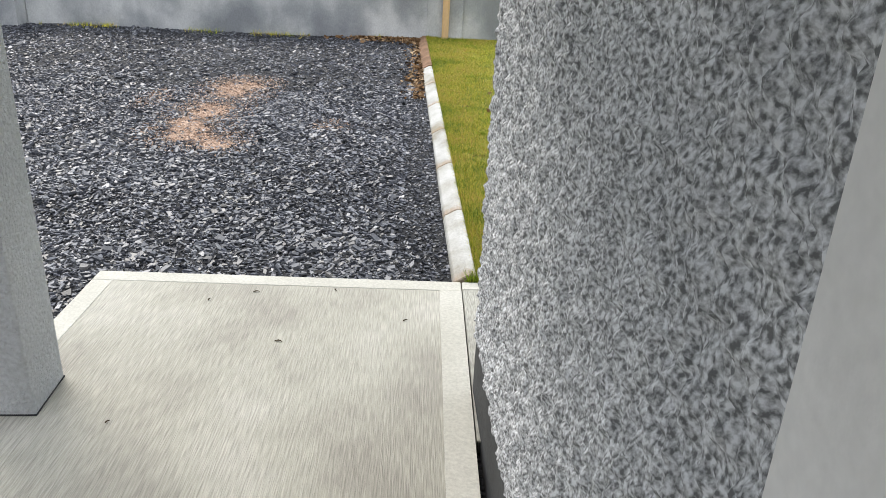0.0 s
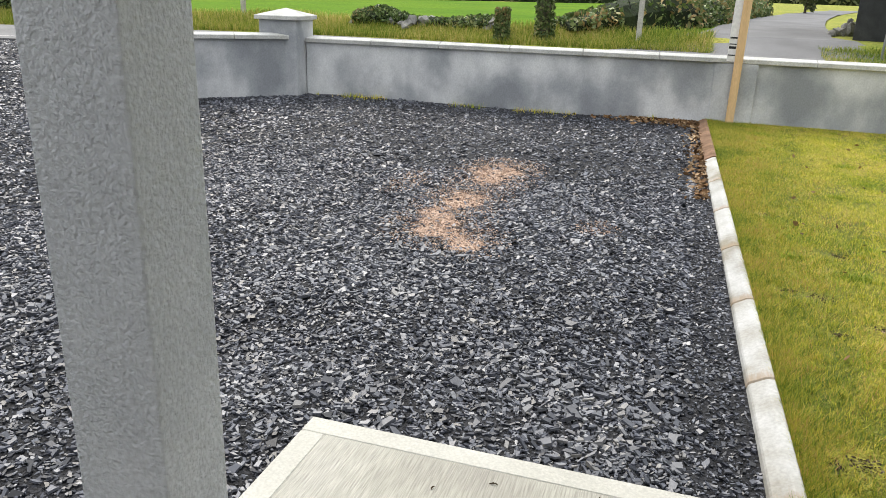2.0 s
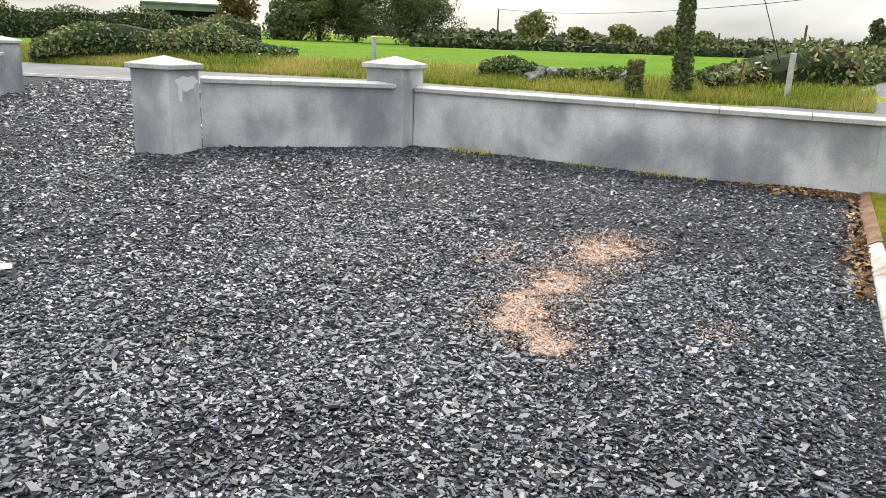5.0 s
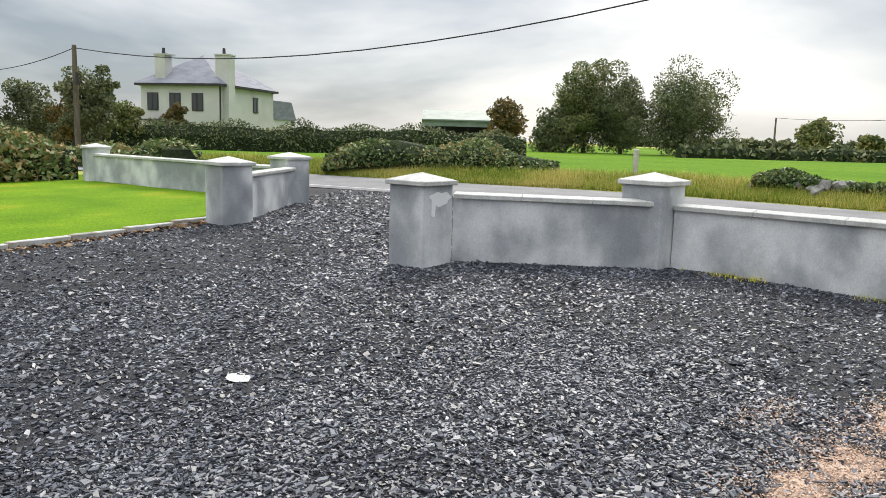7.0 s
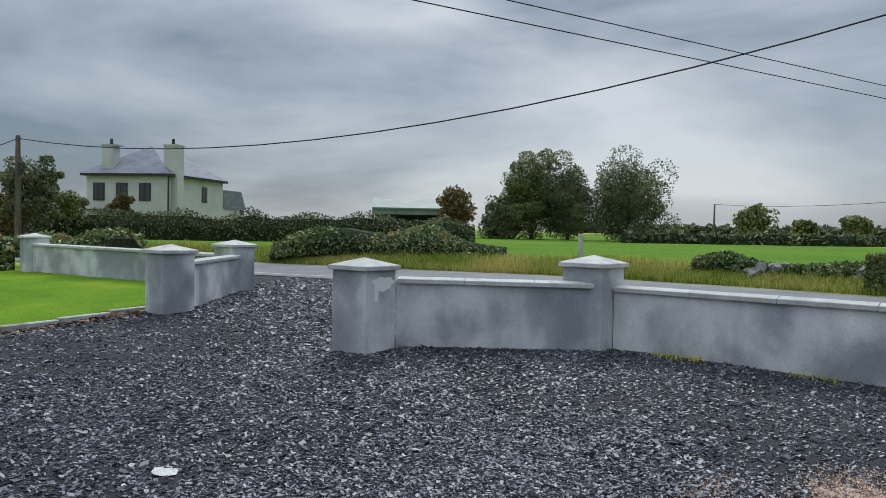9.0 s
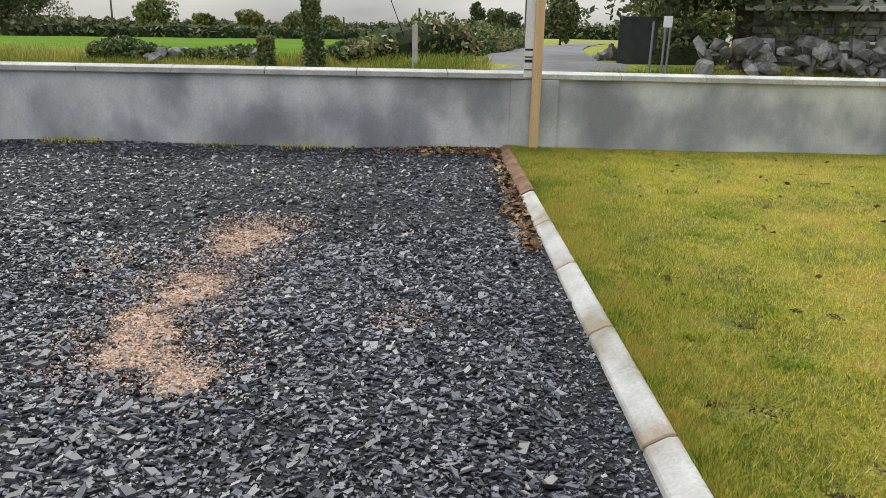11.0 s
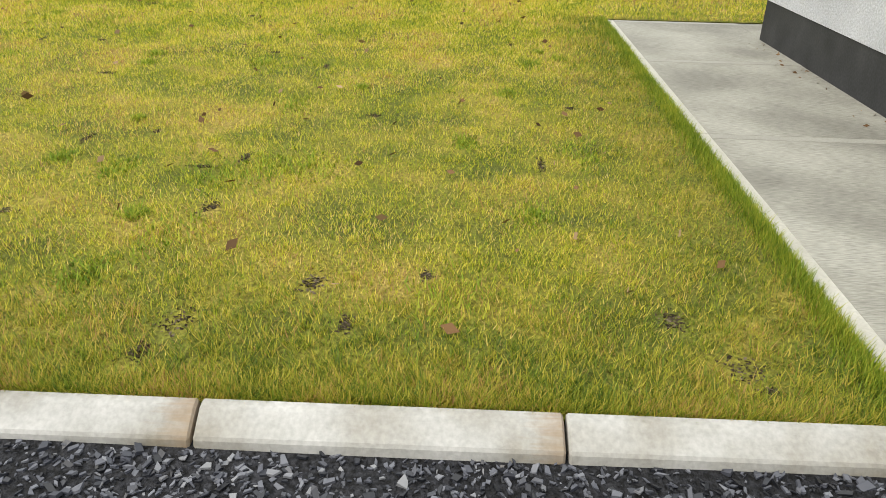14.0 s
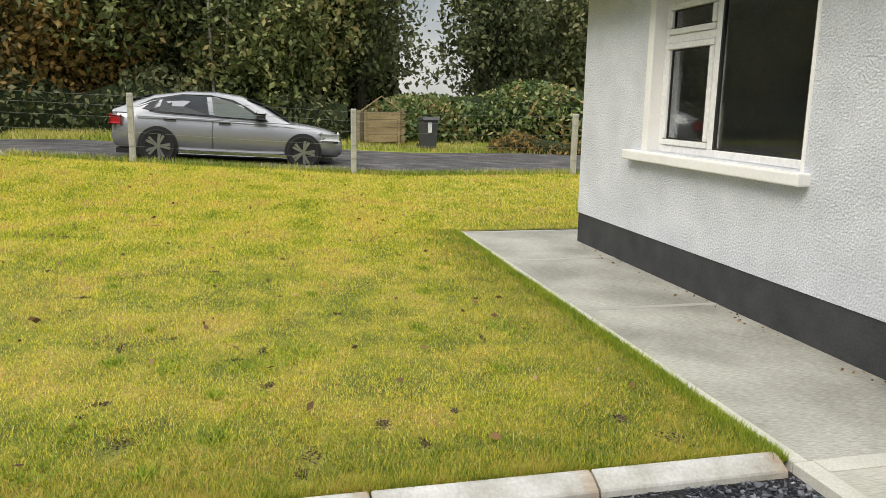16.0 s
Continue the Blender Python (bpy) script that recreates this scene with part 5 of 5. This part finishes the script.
                bm.faces.new(lo), bm.faces.new(hi)
                for k in range(4):
                    bm.faces.new((lo[k - 1], lo[k], hi[k], hi[k - 1]))
            bmesh.ops.create_cone(bm, cap_ends=True, segments=14, radius1=0.055, radius2=0.055, depth=0.176)
            part("rim", bm, M["alloy"], wheel, "split-spoke alloy rim")
            # black disc in place of the shade behind the spokes
            bm = bmesh.new()
            bmesh.ops.create_cone(bm, cap_ends=True, segments=24, radius1=0.247, radius2=0.247, depth=0.11)
            part("hub_recess", bm, M["black"], wheel, "black disc painted as the shade behind the spokes")
    part("underside", box(-0.8, -0.8, 0.16, 3.5, 0.8, 0.26), M["black"], ob, "dark underside")
    part("rear_window", prism([(-0.80, 1.06), (-0.52, 1.215), (-0.14, 1.345), (-0.14, 1.36), (-0.54, 1.23), (-0.82, 1.075)], -0.55, 0.55), M["dark_glass"], ob, "dark rear glass")
    part("windscreen", prism([(1.72, 1.37), (2.1, 1.235), (2.58, 0.955), (2.6, 0.97), (2.12, 1.25), (1.74, 1.385)], -0.6, 0.6), M["dark_glass"], ob, "dark windscreen glass")


car()


# ---- bin and log store ----
def wheelie_bin():
    ob = thing("wheelie_bin", (20.6, -2.75, float(ground_z(np.array(20.6), np.array(-2.75)))), "dark grey wheelie bin with a pale sticker", "bin", rz=8)
    bm = box(-0.27, -0.24, 0.06, 0.30, 0.24, 0.93, 0.02)
    for v in bm.verts:
        if v.co.z < 0.5:
            v.co.x *= 0.82
            v.co.y *= 0.82
    part("body", bm, M["bin"], ob)
    part("lid", prism([(-0.33, 0.93), (0.34, 0.93), (0.30, 1.0), (-0.25, 1.03)], -0.27, 0.27), M["bin"], ob)
    part("sticker", box(-0.278, -0.02, 0.55, -0.262, 0.10, 0.86), M["white"], ob, "torn pale sticker")
    for s in (-1, 1):
        bm = bmesh.new()
        bmesh.ops.create_cone(bm, cap_ends=True, segments=16, radius1=0.1, radius2=0.1, depth=0.05)
        w = part("wheel", bm, M["rubber"], ob)
        w.matrix_basis = pose(0.24, s * 0.24, 0.1, 90, 0, 0)


wheelie_bin()


def kennel():
    ob = thing("wooden_kennel", (21.4, -1.25, float(ground_z(np.array(21.4), np.array(-1.25))) + 0.08), "weathered plank kennel with a small pitched roof", "kennel")
    for k in range(4):
        part("board", box(-0.32, -0.62, 0.06 + k * 0.235, -0.29, 0.36, 0.285 + k * 0.235, 0.006), M["old_wood"], ob)
    for y in (-0.66, 0.40, 0.62):
        part("corner_post", box(-0.34, y - 0.04, -0.1, -0.26, y + 0.04, 1.05, 0.006), M["old_wood"], ob)
    for k in range(4):
        part("log", tube([(-0.3, 0.46 - 1.22, 0.16 + k * 0.25), (0.3, 0.46 - 1.22, 0.16 + k * 0.25)], [0.12, 0.12], 10), M["old_wood"], ob)
    for s in (-1, 1):
        bm = prism([(-0.1, 1.46), (-0.1 + s * 0.72, 0.95), (-0.1 + s * 0.72, 0.99), (-0.1, 1.50)], -0.36, -0.29, "x")
        part("roof_board", bm, M["old_wood"], ob)
    part("back", box(0.28, -0.66, 0.0, 0.31, 0.66, 1.0), M["pole_wood"], ob)


kennel()


# ---- far house and farm shed ----
def far_house():
    ob = thing("house", (-56.9, 26.65, 0.4), "pale rendered two-storey house with a slate hip roof", "house", rz=0)
    ob.rotation_euler = (0, 0, math.atan2(3.95, 2.15) - math.radians(28))
    L, D, Z = 9.2, 7.0, 4.85
    part("wall", box(-D, 0, -0.6, 0, L, Z), M["house_wall"], ob)
    part("eaves", box(-D - 0.35, -0.35, Z, 0.35, L + 0.35, Z + 0.18), M["dark_trim"], ob, "dark fascia and gutter")
    r = part("roof", hip_roof("r", -D - 0.4, 0.4, -0.4, L + 0.4, Z + 0.18, 2.55, None, ""), M["slate_roof"], ob)
    for x, y in ((-0.2, 0.9), (-5.4, 0.6)):
        c = part("chimney", box(x - 0.45, y - 0.35, Z - 4 if x > -1 else Z + 0.3, x + 0.75 if x > -1 else x + 0.5, y + 0.6, Z + 2.4, 0.02), M["house_wall"], ob)
        part("chimney_cap", box(x - 0.5, y - 0.42, Z + 2.4, x + 0.8, y + 0.67, Z + 2.52), M["coping"], c)
        part("pot", tube([(x + 0.1, y + 0.1, Z + 2.5), (x + 0.1, y + 0.1, Z + 3.0)], [0.14, 0.11], 8), M["dark_trim"], c, "dark chimney pot")

    def win(x0, y0, x1, y1, z0, z1):
        w = part("window", box(x0, y0, z0, x1, y1, z1), M["dark_trim"], ob, "dark framed window")
        n = (0.03, 0) if abs(x1 - x0) < 0.2 else (0, -0.03)
        if n[0]:
            for k in range(2):
                m = y0 + (y1 - y0) * k / 2
                part("pane", box(x1, m + 0.08, z0 + 0.08, x1 + 0.02, m + (y1 - y0) / 2 - 0.06, z1 - 0.08), M["dark_glass"], w)
        else:
            for k in range(2):
                m = x0 + (x1 - x0) * k / 2
                part("pane", box(m + 0.08, y0 - 0.02, z0 + 0.08, m + (x1 - x0) / 2 - 0.06, y0, z1 - 0.08), M["dark_glass"], w)

    for x in (-1.9, -3.9, -5.9):
        win(x - 0.5, -0.05, x + 0.5, 0.05, 2.9, 4.3)
    win(-2.4, -0.05, -1.4, 0.05, 0.6, 1.9)
    win(-0.05, 5.4, 0.05, 6.3, 3.0, 4.3)
    win(-0.05, 4.2, 0.05, 4.9, 0.9, 1.6)
    part("porch_roof", box(-6.4, -1.2, 2.0, -4.6, 0, 2.2, 0.03), M["dark_trim"], ob, "dark flat porch roof")
    part("downpipe", tube([(0.06, 0.06, 0), (0.06, 0.06, Z)], [0.06, 0.06], 6), M["dark_trim"], ob)
    ext = part("annexe", box(-5.5, L, -0.6, -0.5, L + 5.5, 2.6), M["house_wall"], ob, "low rendered annexe")
    part("annexe_roof", prism([(L, 2.6), (L + 5.7, 2.6), (L + 4.6, 4.3), (L, 4.3)], -5.6, -0.4, "x"), M["slate_roof"], ext, "blue-grey slate roof")


far_house()


def farm_shed():
    ob = thing("farm_shed", (-62.9, 58.2, 0.75), "long green sheeted farm shed with open front", "shed", rz=math.degrees(math.atan2(6.0, 5.6)))
    part("roof", prism([(-2.2, 2.9), (3, 4.1), (8, 2.9), (8, 3.05), (3, 4.25), (-2.2, 3.05)], -4.0, 3.7, "x"), M["green_sheet"], ob)
    part("cladding", box(-4.0, -2.0, 2.3, 3.7, -1.9, 3.0), M["green_sheet"], ob)
    part("end_wall", box(3.6, -2.0, -0.5, 3.75, 7.8, 3.0), M["blue_sheet"], ob, "blue sheeted end wall")
    part("back_wall", box(-4.0, 7.6, -0.5, 3.6, 7.7, 3.0), M["dark_trim"], ob)
    for k in range(4):
        part("stanchion", box(-4.0 + k * 2.5, -1.95, -0.5, -3.85 + k * 2.5, -1.8, 2.4), M["dark_trim"], ob)


farm_shed()


# ---- poles, wires, signs ----
def pole(x, y, h, label, r=0.12, z=None, lean=0.0):
    z = float(ground_z(np.array(x), np.array(y))) if z is None else z
    ob = thing("utility_pole", (x, y, z), label, "utility pole", "utility poles")
    part("shaft", tube([(0, 0, -0.5), (lean * 0.5, 0, h / 2), (lean, 0, h)], [r * 1.15, r, r * 0.8], 10), M["pole_wood"], ob)
    return ob


pl = pole(-40.3, 11.1, 5.0, "weathered wooden pole by the far garden", 0.13)
part("transformer", tube([(0.25, 0, 3.1), (0.25, 0, 3.7)], [0.09, 0.09], 8), M["dark_trim"], pl)
pole(-54.0, 8.0, 4.8, "distant wooden telegraph pole", 0.1)
IVY = (-4.45, 19.3)
ip = pole(*IVY, 8.2, "tall wooden pole with ivy climbing its foot", 0.14, lean=-0.35)
bm = tube([(0.16, -0.05, 4.0), (0.16, -0.05, 4.35)], [0.08, 0.08], 10)
part("fuse_box", bm, M["dark_trim"], ip, "black cable joint box")
part("down_cable", tube([(0.1, -0.1, 2.6), (0.17, -0.12, 3.1), (0.14, -0.1, 4.0), (-0.1, -0.12, 4.8)], [0.012] * 4, 5), M["cable"], ip)
r = np.random.default_rng(31)
h = r.uniform(0, 1, 2600) ** 1.5 * 2.6
ang = r.uniform(0, 2 * math.pi, 2600)
rad = 0.17 + r.uniform(0, 0.12, 2600) * (1.2 - h / 2.8)
iv = soup("ivy", leaf_quads(np.stack([np.cos(ang) * rad - 0.05 * h, np.sin(ang) * rad, h], 1), 0.05, 32), 4, M["ivy"])
iv.parent = ip
tagged(iv, "dark glossy ivy leaves")


def ivy_stump(x, y, hh, w, seed, label):
    z = float(ground_z(np.array(x), np.array(y)))
    ob = thing("ivy_stump", (x, y, z), label, "stump")
    part("stem", tube([(0, 0, -0.2), (0.03, 0, hh * 0.9)], [w * 0.5, w * 0.4], 8), M["bark"], ob)
    r = np.random.default_rng(seed)
    n = 1600
    h, ang = r.uniform(0, hh, n), r.uniform(0, 2 * math.pi, n)
    rad = w * r.uniform(0.6, 1.15, n)
    f = soup("ivy", leaf_quads(np.stack([np.cos(ang) * rad, np.sin(ang) * rad, h], 1), 0.05, seed), 4, M["ivy"])
    f.parent = ob


ivy_stump(-5.62, 19.0, 0.92, 0.2, 33, "ivy-covered stump on the road verge")
ivy_stump(-23.6, 13.6 + 2.0, 0.75, 0.2, 34, "ivy-covered post stump by the road")


def field_post(x, y, h, label, w=0.07):
    z = float(ground_z(np.array(x), np.array(y)))
    ob = thing("field_post", (x, y, z), label, "fence post", "field posts")
    part("stake", box(-w, -w, -0.3, w, w, h, 0.02), M["post"], ob)


field_post(-14.4, 19.9, 0.85, "weathered grey timber stake at the field edge")
field_post(-10.0, 20.6, 0.5, "short weathered stake at the field edge", 0.06)
field_post(-1.92, 19.5, 1.1, "grey metal-capped gate post by the lane", 0.07)
for x, y, h in ((4.2, 59.3, 5.8), (-49.7, 109, 5.2), (-5.5, 89.3, 3.6), (-18, 115, 2.9)):
    pole(x, y, h, "distant wooden telegraph pole", 0.14)


def wire(name, p, q, sag, rad, label):
    ob = thing(name, p, label, "cable")
    p, q = Vector(p), Vector(q)
    pts = [(q - p) * (k / 14) + Vector((0, 0, -sag * 4 * (k / 14) * (1 - k / 14))) for k in range(15)]
    part("strand", tube(pts, [rad] * 15, 5), M["cable"], ob)


top = Vector((IVY[0] - 0.28, IVY[1] - 0.1, 6.95))
wire("overhead_cable", (-40.3, 11.1, 5.5), top, 1.6, 0.022, "black overhead cable sagging between two poles")
wire("overhead_cable", (-40.3, 11.1, 5.5), (-54.0, 8.0, 4.9), 0.5, 0.02, "black overhead cable running to the far pole")
for up in (0.0, 0.38):
    wire("overhead_cable", (-15.3, -12.0, 5.6 + up), (-2.64, 44.4, 5.9 + up), 0.0, 0.012, "thin overhead wire crossing above the drive")
wire("stay_wire", (IVY[0] - 0.3, IVY[1], 8.0), (IVY[0] + 2.4, IVY[1] + 1.6, 0.6), 0.0, 0.012, "thin steel stay wire of the ivy pole")
wire("overhead_cable", (4.2, 59.3, 6.3), (-49.7, 109, 6.0), 1.2, 0.03, "thin distant overhead wire")


def road_sign():
    ob = thing("road_sign", (4.25, 19.0, 0.6), "back of a small white sign on two grey posts", "road sign")
    for x, hh in ((-0.30, 1.15), (0.0, 1.05), (0.12, 1.05)):
        part("post", tube([(x, 0, -0.3), (x + 0.02, 0, hh)], [0.03, 0.03], 8), M["wire"], ob)
    part("plate", box(-0.05, -0.03, 1.0, 0.17, -0.015, 1.27, 0.01), M["white"], ob, "white sign plate")


road_sign()
ob = thing("dark_board", (4.4, 22.5, 0.6), "dark upright board beside the lane", "board", rz=-10)
part("panel", box(-0.55, -0.05, -0.3, 0.55, 0.05, 1.35, 0.02), M["plinth"], ob)


def stone_heap(cx, cy, dx, dy, n, seed, label, size=0.22, height=0.6):
    z = float(ground_z(np.array(cx), np.array(cy)))
    ob = thing("stone_wall", (cx, cy, z), label, "stone wall")
    r = np.random.default_rng(seed)
    for k in range(n):
        bm = bmesh.new()
        bmesh.ops.create_icosphere(bm, subdivisions=1, radius=1)
        s = size * r.uniform(0.5, 1.3)
        sc = r.uniform(0.6, 1.3, 3)
        jit = r.normal(0, 0.16, (len(bm.verts), 3))
        for v, j in zip(bm.verts, jit):
            v.co = Vector((v.co.x * sc[0] + j[0], v.co.y * sc[1] + j[1], v.co.z * sc[2] * 0.7 + j[2])) * s
        t = r.uniform(-1, 1)
        o = part("stone", bm, M["stone"], ob)
        o.location = (dx * t + r.normal(0, 0.12), dy * t + r.normal(0, 0.25), r.uniform(0, height) ** 1.2)
        o.rotation_euler = tuple(r.uniform(0, 6, 3))


stone_heap(8.3, 19.3, 3.0, -0.4, 90, 41, "tumbled grey field stones of a broken dry wall", 0.24, 0.75)
stone_heap(-8.0, 20.0, 2.4, 0.15, 26, 42, "scattered field stones under brambles", 0.18, 0.25)
stone_heap(4.0, 24.5, 0.4, 0.6, 16, 43, "small pile of pale field stones by the lane", 0.2, 0.5)


def ruin():
    ob = thing("stone_cottage", (11.5, 22.5, 0.4), "old stone cottage with a pale roof edge", "cottage", rz=-16)
    part("wall", box(-3.6, 0, -0.5, 6, 0.5, 1.9), M["stone"], ob)
    part("end_wall", box(-3.6, 0.5, -0.5, -3.1, 5, 1.9), M["stone"], ob)
    r = np.random.default_rng(44)
    for row in range(9):
        x = -3.6 + 0.2 * (row % 2)
        while x < 5.6:
            w = r.uniform(0.3, 0.7)
            part("stone", box(x, -0.06 - r.uniform(0, 0.05), -0.1 + row * 0.21, x + w - 0.03, 0.02, 0.09 + row * 0.21, 0.02), M["stone"], ob)
            x += w
    part("door", box(0.9, -0.08, -0.4, 1.8, 0.0, 1.4), M["plinth"], ob, "dark doorway")
    part("roof", prism([(-0.4, 1.95), (2.6, 4.2), (5.4, 1.95), (5.4, 1.85), (2.6, 4.1), (-0.4, 1.85)], -3.9, 6.2, "x"), M["post"], ob, "pale weathered sheet roof")
    part("gutter", box(-3.9, -0.5, 1.8, 6.2, -0.4, 1.95, 0.02), M["white_paint"], ob, "pale gutter board")
    part("lintel", box(-1.2, -0.3, 0.9, 0.8, -0.2, 0.97, 0.01), M["white_paint"], ob, "pale loose plank")


ruin()
tree(8.1, 24.0, 11, 5.4, 0.9, 30400, 0.13, M["leaf_dark"], 301, "large dark sycamore overhanging the lane", trunk=0.035, clumps=60)
tree(11.0, 26, 10, 4.5, 2.5, 9000, 0.14, M["leaf_dark"], 302, "large dark tree behind the stone cottage", clumps=50)
tree(11.2, 42, 4.4, 3.0, 0.0, 3500, 0.15, M["leaf"], 303, "green roadside bush by the lane")
tree(15.5, 54, 4.8, 3.6, 0.0, 3500, 0.18, M["leaf"], 304, "green roadside bush by the lane")
tree(8.2, 70, 4.8, 1.8, 0.5, 2000, 0.2, M["leaf_dark"], 305, "dark thorn tree along the lane")
for k, x in enumerate((2.0, 4.5, 6.5, 8.0)):
    tree(x, 128 + k, 6.0 - 0.6 * k, 1.6, 0.3, 900, 0.3, M["leaf_dark"], 306 + k, "distant dark conifer on the skyline", clumps=14, group="distant conifers")
hedge([(5.6, 21.5, 0.5), (7.0, 26, 1.0), (9.2, 36, 1.4), (13.0, 50, 1.6)], 1.8, 1, 5000, 0.10, M["leaf"], 310, "green growth along the lane's edge", "lane_hedge", "hedge", 0.5)
N = 16000
vx = rng.uniform(2.6, 12, N)
vy = 18.0 + rng.uniform(0, 1.6, N)
blades("lane_verge_grass", vx, vy, land_z(vx, vy), 0.14, 0.01, 320, M["tall_grass"], 0.7, "rough grass in front of the stone wall", "grass")


# ---- small things ----
def scatter_leaves(name, x, y, zf, size, seed, label):
    z = zf(x, y) + 0.012
    ob = soup(name, leaf_quads(np.stack([x, y, z], 1), size, seed, flat=0.75), 4, M["dead_leaf"])
    return tagged(ob, label, "fallen leaves", kind="stuff")


n = 380
scatter_leaves("fallen_leaves_lawn", rng.uniform(0.3, 11, n), rng.uniform(0.3, 7.6, n), lambda x, y: lawn_z(x, y) + 0.016, 0.025, 51, "brown fallen leaves scattered on the lawn")
n = 900
scatter_leaves("fallen_leaves_corner", -0.25 - np.abs(rng.normal(0, 0.5, n)), 7.68 - np.abs(rng.normal(0, 0.15, n)), gravel_z, 0.035, 52, "drift of brown leaves along the foot of the wall")
n = 520
scatter_leaves("fallen_leaves_kerb", -0.24 - np.abs(rng.normal(0, 0.09, n)), rng.uniform(4.0, 7.5, n), gravel_z, 0.03, 53, "brown leaves beside the kerb")
n = 300
scatter_leaves("fallen_leaves_far_kerb", -11.4 - 0.33 * np.linspace(0.2, 4.8, n) + np.abs(rng.normal(0, 0.2, n)), np.linspace(0.2, 4.8, n), gravel_z, 0.045, 54, "brown leaves beside the far kerb")
n = 60
scatter_leaves("leaf_litter_path", rng.uniform(0.2, 5.2, n), -1.19 + np.abs(rng.normal(0, 0.07, n)), lambda x, y: 0 * x - 0.006, 0.016, 55, "dark twigs and leaf bits on the path")


def slab_twig(x, y, rz, length, label):
    """A short bent dark twig lying flat."""
    ob = thing("twig", (x, y, 0.004), label, "twig", "twigs on the slab", rz)
    part("stem", tube([(0, 0, 0), (length * 0.35, length * 0.12, 0.001), (length * 0.7, length * 0.05, 0.003), (length, -length * 0.16, 0.001)], [0.0016, 0.0030, 0.0024, 0.0008], 6), M["humus"], ob)
    part("bud", tube([(length * 0.35, length * 0.12, 0.001), (length * 0.45, length * 0.3, 0.002)], [0.0022, 0.0009], 5), M["humus"], ob)


for x, y, rz, l in ((-1.0, -0.18, 10, 0.03), (-0.82, -0.62, -5, 0.034), (-0.30, -0.42, 40, 0.024), (-1.18, -0.28, 80, 0.02), (-1.02, -1.58, 70, 0.02), (-0.98, -1.66, 30, 0.028), (-1.28, -1.2, 60, 0.018), (-0.10, -1.66, 15, 0.03), (-0.62, -0.14, 120, 0.02)):
    slab_twig(x, y, rz, l, "small dark bent twig on the concrete slab")
n = 800
wx = rng.uniform(-5.4, -0.2, n)
wz = 7.76 + 0.085 * wx - np.abs(rng.normal(0, 0.1, n))
wk = np.sin(wx * 5.1) + np.sin(wx * 2.3 + 1) > 0.1
blades("wall_foot_weeds", wx[wk], wz[wk], gravel_z(wx[wk], wz[wk]), 0.06, 0.005, 57, M["grass"], 0.9, "small yellow-green weeds along the wall foot", "weeds")
ob = thing("flat_pale_stone", (-5.42, 1.52, float(gravel_z(np.array(-5.42), np.array(1.52))) + 0.008), "pale flat stone lying in the gravel", "stone")
bm = bmesh.new()
bmesh.ops.create_icosphere(bm, subdivisions=2, radius=0.1)
for v in bm.verts:
    v.co = Vector((v.co.x * 1.1, v.co.y * 0.8, v.co.z * 0.08)) + Vector((0.012 * math.sin(v.co.y * 60), 0.01 * math.sin(v.co.x * 50), 0))
part("slab", bm, M["coping"], ob)
